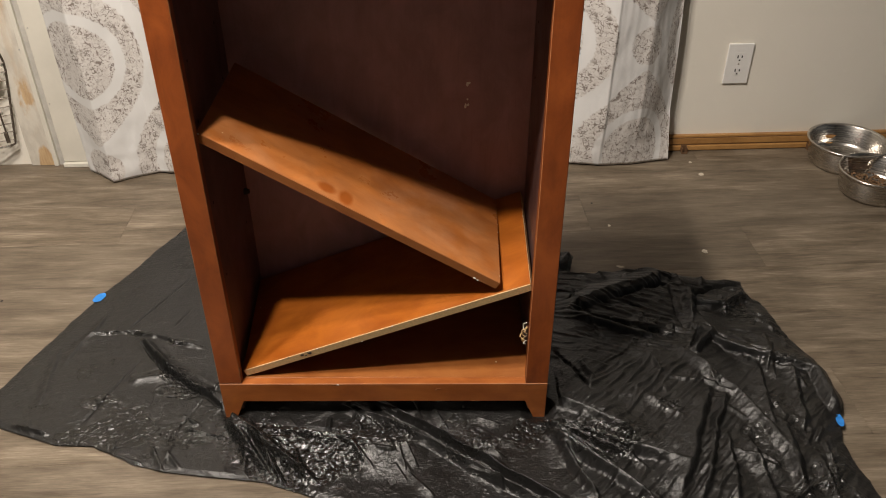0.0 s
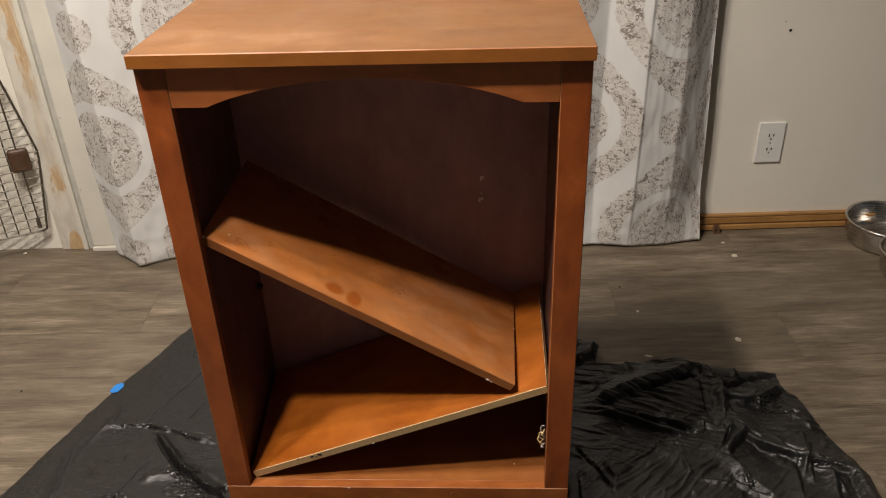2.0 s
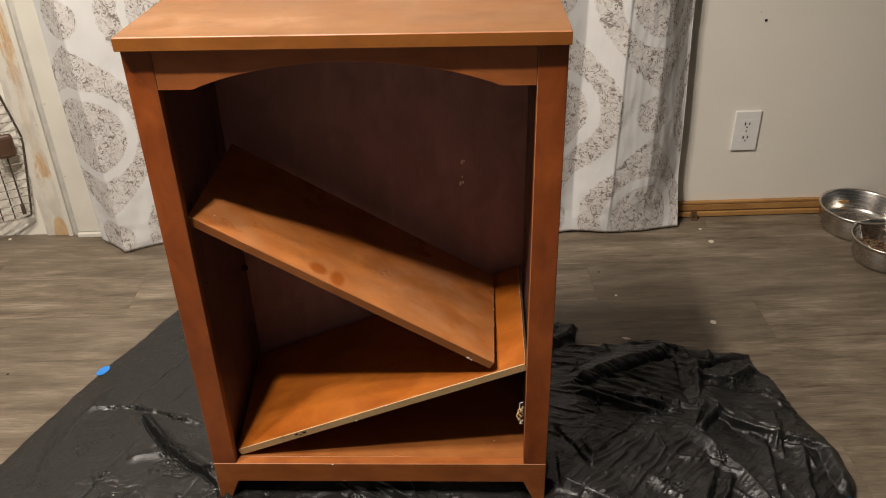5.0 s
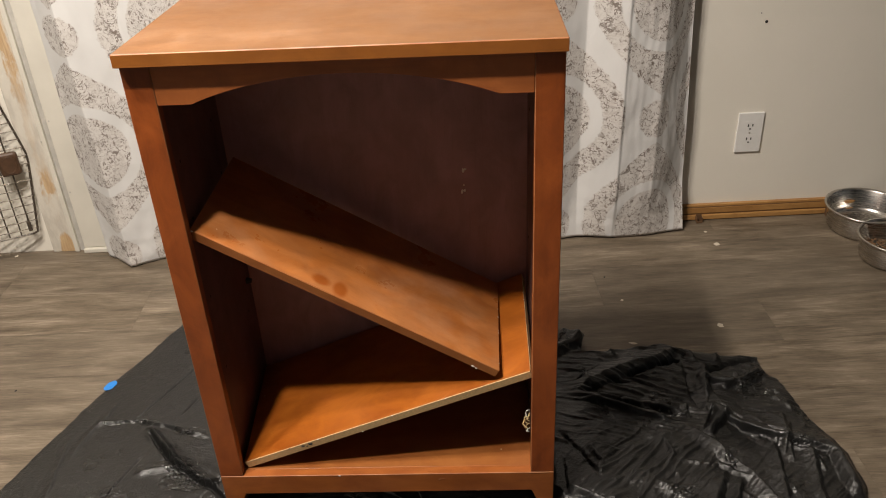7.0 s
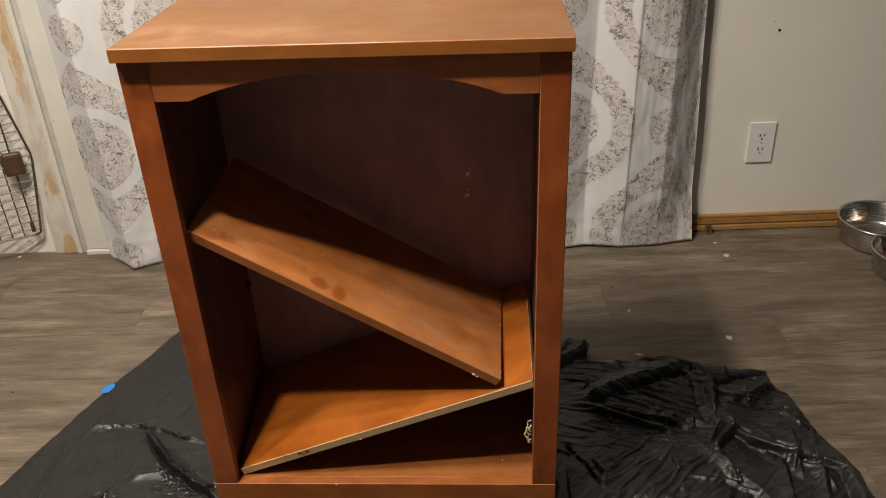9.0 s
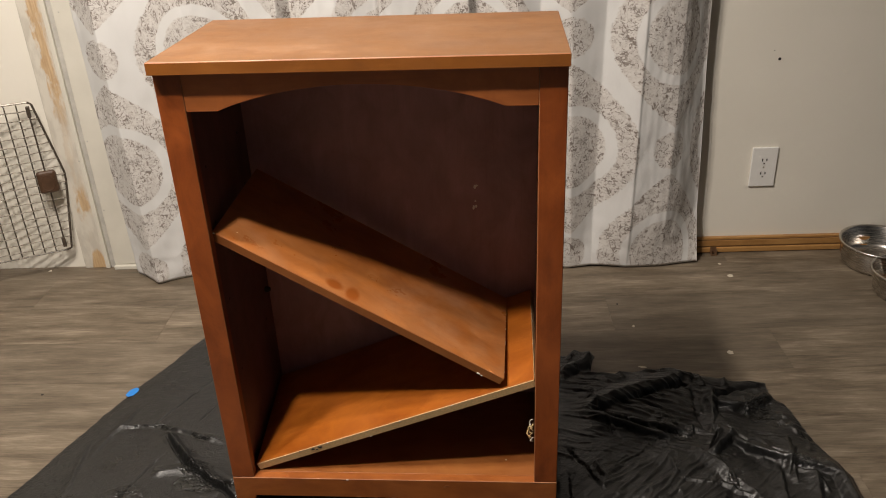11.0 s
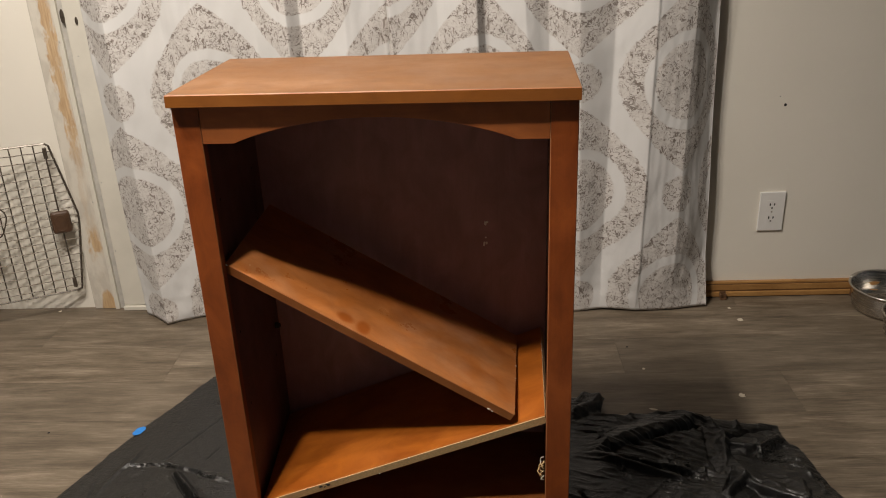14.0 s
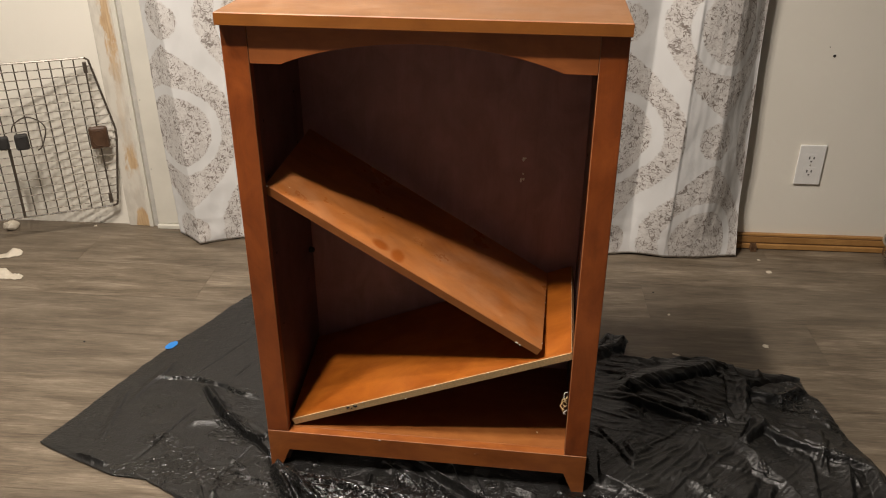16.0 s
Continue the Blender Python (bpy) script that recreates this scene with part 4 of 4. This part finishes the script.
# sharp tucks pressed into the crumpled side
TUCKS = [(0.399, 0.317, 0.451, 0.290, 0.004, 0.012, -0.014), (0.451, 0.290, 0.532, 0.266, 0.004, 0.012, -0.014), (0.532, 0.266, 0.627, 0.233, 0.004, 0.012, -0.014), (0.420, 0.339, 0.530, 0.327, 0.003, 0.008, -0.008),
         (0.530, 0.327, 0.598, 0.295, 0.003, 0.008, -0.008), (0.457, 0.291, 0.504, 0.238, 0.003, 0.01, -0.01), (0.504, 0.238, 0.584, 0.223, 0.003, 0.01, -0.01), (0.344, 0.180, 0.373, 0.124, 0.003, 0.009, -0.007),
         (0.373, 0.124, 0.401, 0.054, 0.003, 0.009, -0.007), (0.673, 0.252, 0.699, 0.218, 0.003, 0.01, -0.012), (0.699, 0.218, 0.745, 0.175, 0.003, 0.01, -0.012), (0.745, 0.175, 0.792, 0.144, 0.003, 0.01, -0.012),
         (0.792, 0.144, 0.840, 0.122, 0.003, 0.012, -0.010), (0.840, 0.122, 0.878, 0.101, 0.003, 0.012, -0.010), (0.679, 0.356, 0.741, 0.382, 0.006, 0.014, -0.014), (0.741, 0.382, 0.802, 0.396, 0.006, 0.014, -0.014),
         (0.719, 0.305, 0.798, 0.336, 0.005, 0.01, -0.014), (0.508, 0.346, 0.571, 0.380, 0.005, 0.012, -0.012), (0.571, 0.380, 0.635, 0.403, 0.005, 0.012, -0.012), (0.669, 0.247, 0.633, 0.174, 0.004, 0.012, -0.012),
         (0.444, 0.388, 0.409, 0.357, 0.003, 0.008, -0.006), (0.409, 0.357, 0.370, 0.345, 0.003, 0.008, -0.006), (0.374, 0.386, 0.436, 0.367, 0.002, 0.006, -0.005), (0.424, 0.271, 0.463, 0.202, 0.002, 0.008, -0.005),
         (0.637, 0.394, 0.629, 0.296, 0.003, 0.012, -0.006), (0.629, 0.296, 0.641, 0.242, 0.003, 0.012, -0.006)]
FAN = [(0.06, -0.092, -0.26, -0.05, 0.02, 0.085, 0.026), (0.545, -0.139, 0.306, -0.022, 0.007, 0.018, 0.027), (0.446, -0.111, 0.31, -0.037, 0.006, 0.01, 0.018), (0.476, -0.217, 0.314, -0.051, 0.01, 0.018, 0.027), (0.376, -0.205, 0.33, -0.08, 0.008, 0.016, 0.018), (0.465, -0.056, 0.33, 0.031, 0.008, 0.018, 0.018), (0.413, -0.128, 0.306, -0.032, 0.006, 0.012, 0.018),
       (0.325, -0.222, -0.015, 0.027, 0.016, 0.007, 0.022), (0.3, -0.225, -0.04, 0.01, 0.01, 0.014, 0.017), (-0.055, -0.084, -0.285, -0.025, 0.016, 0.014, 0.014), (-0.12, -0.155, -0.275, -0.035, 0.012, 0.018, 0.016), (-0.195, -0.105, -0.305, -0.008, 0.01, 0.012, 0.016), (-0.17, -0.165, -0.262, -0.02, 0.008, 0.012, 0.012), (-0.2, -0.142, -0.312, -0.01, 0.008, 0.012, 0.012)]
FLAT_SIDE = [(-0.400, 0.115, -0.290, 0.040, 0.008, 0.030, 0.006), (-0.412, 0.199, -0.559, 0.250, 0.006, 0.010, 0.009), (-0.555, 0.250, -0.660, 0.243, 0.006, 0.010, 0.007), (-0.441, 0.112, -0.538, 0.220, 0.012, 0.020, 0.013), (-0.240, -0.10, -0.318, 0.022, 0.012, 0.018, 0.018), (-0.435, 0.114, -0.520, 0.094, 0.008, 0.020, 0.008),
             (-0.581, 0.256, -0.487, 0.459, 0.003, 0.004, -0.0040), (-0.582, -0.028, -0.525, 0.155, 0.003, 0.004, -0.0045), (-0.480, 0.271, -0.460, 0.325, 0.003, 0.004, -0.0040), (-0.676, 0.147, -0.641, 0.305, 0.006, 0.020, 0.004), (-0.684, 0.025, -0.699, 0.191, 0.006, 0.020, 0.004), (-0.406, -0.078, -0.363, 0.047, 0.003, 0.005, -0.003), (-0.354, 0.050, -0.335, 0.092, 0.004, 0.006, -0.004)]
# the jagged crack where the film is pinched under the front foot
CRACK = [(-0.536, 0.214), (-0.494, 0.160), (-0.450, 0.111), (-0.419, 0.092), (-0.390, 0.066), (-0.356, 0.050), (-0.322, 0.019), (-0.290, -0.027)]
FLAT_SIDE += [(xa, ya, xb, yb, 0.004, 0.006, -0.012) for (xa, ya), (xb, yb) in zip(CRACK, CRACK[1:])]
LIP = [(xa + 0.004, ya + 0.005, xb + 0.004, yb + 0.005, 0.006, 0.030, 0.020 if k else 0.006) for k, ((xa, ya), (xb, yb)) in enumerate(zip(CRACK, CRACK[1:]))]
# where the film is crinkled: x, y, radii along x and y
CRINKLED = [(-0.425, 0.072, 0.045, 0.022), (-0.12, -0.12, 0.14, 0.045), (-0.57, 0.03, 0.09, 0.032), (-0.47, -0.05, 0.15, 0.045), (-0.33, -0.06, 0.06, 0.06), (-0.48, 0.115, 0.06, 0.022), (-0.60, 0.245, 0.06, 0.010), (-0.44, 0.215, 0.05, 0.012), (-0.50, 0.50, 0.03, 0.015), (0.42, -0.07, 0.10, 0.05), (0.70, -0.05, 0.03, 0.05), (0.66, 0.09, 0.03, 0.03), (0.80, -0.17, 0.04, 0.05), (0.55, 0.01, 0.025, 0.02), (0.78, 0.31, 0.04, 0.03), (0.84, 0.22, 0.02, 0.04), (0.18, -0.08, 0.12, 0.06), (-0.03, -0.06, 0.10, 0.04), (-0.20, -0.09, 0.10, 0.05)]


def fold_height(x, y, wob, x0, y0, x1, y1, steep, gentle, height):
    """A fold between two straight flanks, which fades at its ends."""
    dx, dy = x1 - x0, y1 - y0
    n = math.hypot(dx, dy)
    f = ((x - x0) * dx + (y - y0) * dy) / (n * n)
    d = ((x - x0) * dy - (y - y0) * dx) / n + wob * min(1.0, n * 3)
    fade = np.clip(np.minimum(f + 0.08, 1.08 - f) / 0.22, 0, 1)
    return height * fade * np.where(d > 0, np.clip(1 - d / steep, 0, 1), np.clip(1 + d / gentle, 0, 1) ** 1.6)


def facets(x, y):
    """Crumpled film: flat facets between random corners, high beside the bookcase, low on the flat side."""
    rng = random.Random(21)
    corners, heights = [], []
    for step, lo, hi, rise in ((0.060, 0.325, 0.95, 0.013), (0.050, -0.30, 0.325, 0.006), (0.11, -0.95, -0.30, 0.0035)):
        px = lo
        while px < hi:
            py = -0.42
            while py < 0.80:
                corners.append(Vector((px + rng.uniform(-0.4, 0.4) * step, py + rng.uniform(-0.4, 0.4) * step)))
                heights.append(rise * rng.random() ** 1.4)
                py += step
            px += step
    made = geometry.delaunay_2d_cdt(corners, [], [], 0, 1e-6)
    tree = bvhtree.BVHTree.FromPolygons([(v.x, v.y, heights[o[0]]) for v, o in zip(made[0], made[3])], made[2])
    down = Vector((0, 0, -1))
    out = []
    for px, py in zip(x.ravel().tolist(), y.ravel().tolist()):
        spot = tree.ray_cast(Vector((px, py, 1.0)), down)[0]
        out.append(spot.z if spot is not None else 0.0)
    return np.array(out).reshape(x.shape)


def plastic_sheet():
    cx, cy = 0.06, 0.14
    nr, na = 340, 1650
    ang = []
    for (x0, y0), (x1, y1) in zip(SHEET, SHEET[1:] + SHEET[:1]):
        for k in range(30):
            x, y = x0 + (x1 - x0) * k / 30, y0 + (y1 - y0) * k / 30
            ang.append((math.atan2(y - cy, x - cx), math.hypot(x - cx, y - cy)))
    ang.sort()
    ta, tr = np.array([a for a, _ in ang]), np.array([r for _, r in ang])
    a = -math.pi + 2 * math.pi * np.arange(na) / na
    rim = np.interp(a, ta, tr, period=2 * math.pi)
    rim *= 1 + 0.006 * np.array([noise.noise((8 * math.cos(t), 8 * math.sin(t), 1.0)) + 0.6 * noise.noise((30 * math.cos(t), 30 * math.sin(t), 4.0)) for t in a])
    f = (np.arange(1, nr + 1) / nr) ** 0.7
    x, y = cx + np.outer(f, rim * np.cos(a)), cy + np.outer(f, rim * np.sin(a))
    flat = list(zip(x.ravel().tolist(), y.ravel().tolist()))

    def field(sx, sy, seed):
        return np.array([noise.noise((px * sx, py * sy, seed)) for px, py in flat]).reshape(x.shape)

    wide, mid, fine = field(7, 7, 0.5), field(19, 19, 2.5), field(60, 60, 6.0)
    right = np.clip((x - 0.30) / 0.12, 0, 1)
    wob = 0.012 * wide + 0.010 * mid + 0.004 * fine
    h = 0.003 + facets(x + 0.010 * mid, y + 0.010 * wide)
    h += (0.0006 + 0.0012 * right) * (1 - np.abs(mid)) ** 3 + 0.0005 * fine
    h += 0.009 * right
    # long fine creases, running off from the bookcase behind and towards the room in front
    for turn, lo, hi, seed, rise in ((-0.32, 0.13, 0.24, 3.0, 0.0075), (0.75, 0.24, 0.13, 9.0, 0.0048)):
        c, s = math.cos(turn), math.sin(turn)
        u, v = c * x + s * y, c * y - s * x + 0.010 * wide + 0.005 * mid
        ridge = np.array([noise.noise((p * 7, q * 48, seed)) + 0.5 * noise.noise((p * 13, q * 105, seed + 4)) for p, q in zip(u.ravel().tolist(), v.ravel().tolist())]).reshape(x.shape)
        h += rise * (1 - 0.5 * np.clip((x - 0.58) / 0.1, 0, 1)) * right * np.clip((y - lo) / (hi - lo), 0, 1) * (1 - np.clip(np.abs(ridge) * 1.6, 0, 1)) ** 2
    for fold in TIP + PLEATS + DRAPE + TUCKS + FAN + FLAT_SIDE + LIP:
        h += fold_height(x, y, wob * (0.35 if fold in TUCKS or fold in LIP else 0.2 if fold[-1] < 0 else 0.45 if fold in FAN else 1.0), *fold)
    rng = random.Random(8)
    for k in range(120):
        px, py = rng.uniform(0.36, 0.86), rng.uniform(-0.28, 0.42)
        if k > 65:
            px, py = rng.uniform(-0.72, 0.34), rng.uniform(-0.20, -0.02)
        turn, n = radians(rng.gauss(100, 35)) if px > 0.36 else radians(rng.gauss(140, 30)), rng.uniform(0.03, 0.10)
        h += fold_height(x, y, wob * 0.6, px, py, px + n * math.cos(turn), py + n * math.sin(turn), rng.uniform(0.003, 0.006), rng.uniform(0.006, 0.018), rng.uniform(0.002, 0.008))
    h = np.where(h > 0.034, 0.034 + (h - 0.034) * 0.4, np.maximum(h, 0.0005))
    under = (np.abs(x) < 0.34) & (y > -0.002) & (y < 0.31)
    h = np.where(under, np.minimum(h, 0.016), h)
    foot = np.minimum(np.hypot(np.abs(x) - 0.297, y - 0.008), np.hypot(np.abs(x) - 0.297, y - 0.28))
    h *= 1 - 0.95 * np.clip((1 - foot / 0.035) * 1.6, 0, 1)
    edge = np.clip((1 - f) / 0.03, 0, 1)[:, None]
    keep = 0.35 + 0.30 * right
    h = 0.002 + (h - 0.002) * (keep + (1 - keep) * edge)
    verts = np.stack([x, y, 0.0012 + h], -1).reshape(-1, 3).tolist()
    verts.append((cx, cy, 0.005))
    faces = []
    for j in range(nr - 1):
        for i in range(na):
            k = (i + 1) % na
            faces.append((j * na + i, (j + 1) * na + i, (j + 1) * na + k, j * na + k))
    faces += [(len(verts) - 1, i, (i + 1) % na) for i in range(na)]
    mesh = bpy.data.meshes.new("plastic_sheet")
    mesh.from_pydata(verts, [], faces)
    mesh.materials.append(PLASTIC)
    mesh.shade_smooth()
    crinkle = np.zeros_like(x)
    for px, py, rx, ry in CRINKLED:
        crinkle = np.maximum(crinkle, 1.25 - np.hypot((x - px) / rx, (y - py) / ry) + 0.9 * mid + 0.5 * wide)
    layer = mesh.attributes.new("crinkle", "FLOAT", "POINT")
    layer.data.foreach_set("value", np.append(np.clip(crinkle, 0, 1).ravel(), 0.0))
    ob = new("plastic_sheet", mesh)
    return tagged(ob, "crumpled black plastic bin bag spread under the bookcase", "plastic sheet")


plastic_sheet()


def tape_piece(x, y, turn, length, width, z):
    bm = bmesh.new()
    n = 16
    rng = random.Random(int(x * 100))
    half = [width / 2 * (1 - abs(2 * i / n - 1) ** 3.2 * 0.72) + rng.uniform(-0.0004, 0.0004) for i in range(n + 1)]
    top = [bm.verts.new((length * (i / n - 0.5), half[i], 0.0006 + 0.0004 * math.sin(i * 0.8))) for i in range(n + 1)]
    low = [bm.verts.new((length * (i / n - 0.5), -half[i], 0.0006 + 0.0004 * math.sin(i * 0.8 + 1))) for i in range(n + 1)]
    for i in range(n):
        bm.faces.new((low[i], low[i + 1], top[i + 1], top[i]))
    ob = part("blue_tape", bm, BLUE)
    ob.matrix_world = pose(x, y, z, 0, 0, turn)
    solid = ob.modifiers.new("thickness", "SOLIDIFY")
    solid.thickness = 0.0004
    return tagged(ob, "torn bit of blue painter's tape at the sheet's edge", "tape", group="blue tape bits")


tape_piece(-0.683, 0.374, 70, 0.036, 0.022, 0.0055)
tape_piece(0.868, -0.024, 80, 0.032, 0.014, 0.014)

# ---- scraps on the floor ----


def scrap(name, x, y, size, mat, label, seed, lift=0.25, stretch=1.0):
    bm = bmesh.new()
    rng = random.Random(seed)
    bmesh.ops.create_icosphere(bm, subdivisions=2, radius=1.0)
    for v in bm.verts:
        k = 1 + 0.6 * noise.noise(v.co * 1.4 + Vector((seed * 3.7, seed, 0)))
        v.co = Vector((v.co.x * size * k * stretch, v.co.y * size * k, max(0.0, (v.co.z + 0.6)) * size * lift * k))
    ob = part(name, bm, mat)
    ob.matrix_world = pose(x, y, 0.0003, 0, 0, rng.uniform(0, 360))
    return tagged(ob, label, name.replace("_", " "), group="floor crumbs" if name == "crumb" else "paper scraps")


scrap("crumb", 0.7696, 0.5639, 0.0075, PAPER, "small white crumb on the vinyl floor", 1)
scrap("crumb", 0.866, 0.962, 0.008, PAPER, "flat pale flake on the vinyl floor", 2, 0.1)
scrap("crumb", 0.852, 1.037, 0.005, PAPER, "flat pale flake beside the baseboard", 9, 0.08)
scrap("crumb", 0.5215, 0.8005, 0.003, DARK_SLOT, "tiny dark speck on the vinyl floor", 10)
scrap("crumb", -0.908, 0.368, 0.003, DARK_SLOT, "tiny dark speck on the vinyl floor", 11)
scrap("crumb", 0.5455, 0.500, 0.004, PAPER, "tiny pale splinter on the vinyl floor", 12, 0.2, 2.5)
scrap("crumb", -1.216, 1.003, 0.005, PAPER, "small white crumb by the wall", 13)
scrap("crumb", 0.5504, 0.6857, 0.004, PAPER, "tiny pale speck on the vinyl floor", 3)
scrap("paper_scrap", -1.475, 0.955, 0.022, PAPER, "crumpled whitish paper at the foot of the crate door", 7, 0.8, 1.2)


def torn_paper(x, y, turn, length, width, curl, seed, label):
    """A torn strip of soft paper, creased and curled up from the floor."""
    bm = bmesh.new()
    nx, ny = 26, 8
    rows = []
    for j in range(ny + 1):
        row = []
        for i in range(nx + 1):
            a, b = i / nx, j / ny - 0.5
            ragged = 1 + 0.28 * noise.noise((a * 6, seed, 0.0)) + 0.16 * noise.noise((a * 19, seed, 3.0))
            px = length * (a - 0.5) + 0.004 * noise.noise((b * 7, seed, 5.0)) * (1 if i in (0, nx) else 0)
            py = width * b * ragged * (1 - 0.55 * abs(2 * a - 1) ** 3) + 0.25 * width * math.sin(a * 2.6 + seed)
            pz = 0.0022 + curl * max(0.0, math.sin(a * 5.2 + seed)) * (0.5 + b) + 0.004 * abs(noise.noise((a * 9, b * 5, seed)))
            row.append(bm.verts.new((px, py, pz)))
        rows.append(row)
    for j in range(ny):
        for i in range(nx):
            bm.faces.new((rows[j][i], rows[j][i + 1], rows[j + 1][i + 1], rows[j + 1][i]))
    low = min(v.co.z for v in bm.verts)
    for v in bm.verts:
        v.co.z += 0.0006 - low
    ob = part("paper_scrap", bm, PAPER, smooth=True)
    ob.matrix_world = pose(x, y, 0.0, 0, 0, turn)
    ob.modifiers.new("thickness", "SOLIDIFY").thickness = 0.0006
    return tagged(ob, label, "paper scrap", group="paper scraps")


torn_paper(-1.376, 0.778, 12, 0.085, 0.030, 0.016, 4.0, "torn white paper strip curling up from the floor")
torn_paper(-1.290, 0.647, 8, 0.080, 0.034, 0.020, 6.7, "torn white paper strip bent into a loop")

# small clip at the foot of the baseboard


def clip_bracket(x):
    clip = empty("bracket", AT_WALL @ pose(x, -0.0227, 0.0))
    tagged(clip, "small brown metal clip at the foot of the baseboard", "bracket", group="baseboard clips")
    part("back_plate", box(-0.009, 0.009, -0.0018, 0.0, 0.0, 0.022, 0.0006), BRACKET, clip)
    for s in (-1, 1):
        part("cheek", box(s * 0.0075 - 0.0013, s * 0.0075 + 0.0013, -0.016, -0.0019, 0.0, 0.018, 0.0006), BRACKET, clip)
    part("lip", box(-0.0088, 0.0088, -0.0178, -0.0162, 0.0, 0.007, 0.0006), BRACKET, clip)
    return clip


clip_bracket(0.847)
clip_bracket(1.238)

# ---- floor planks ----


def planks():
    width, length, gap = 0.182, 1.22, 0.0003
    bm = box(0, length - gap, 0, width - gap, -0.008, 0.0, 0.0)
    top = [f for f in bm.faces if f.normal.z > 0.9][0]
    bmesh.ops.bevel(bm, geom=list(top.edges), offset=0.0003, segments=1, affect="EDGES")
    whole = bpy.data.meshes.new("plank")
    bm.to_mesh(whole)
    bm.free()
    whole.materials.append(PLANK)
    west, east = -3.598, 2.498
    rng = random.Random(3)
    row, y = 0, -3.542
    while y < -0.01:
        x = west + rng.uniform(-0.02, 0.0) - 0.4 * (row % 3)
        while x < east - 0.01:
            x0, x1, y1 = max(x, west), min(x + length, east), min(y + width, -0.0005)
            if x0 > x or x1 < x + length or y1 < y + width:
                ob = part("plank", box(0, x1 - x0 - gap, 0, y1 - y - gap, -0.008, 0.0), PLANK, floor)
            else:
                ob = new("plank", whole)
                ob.parent = floor
            ob.location = (x0, y, 0)
            x += length
        y += width
        row += 1


planks()
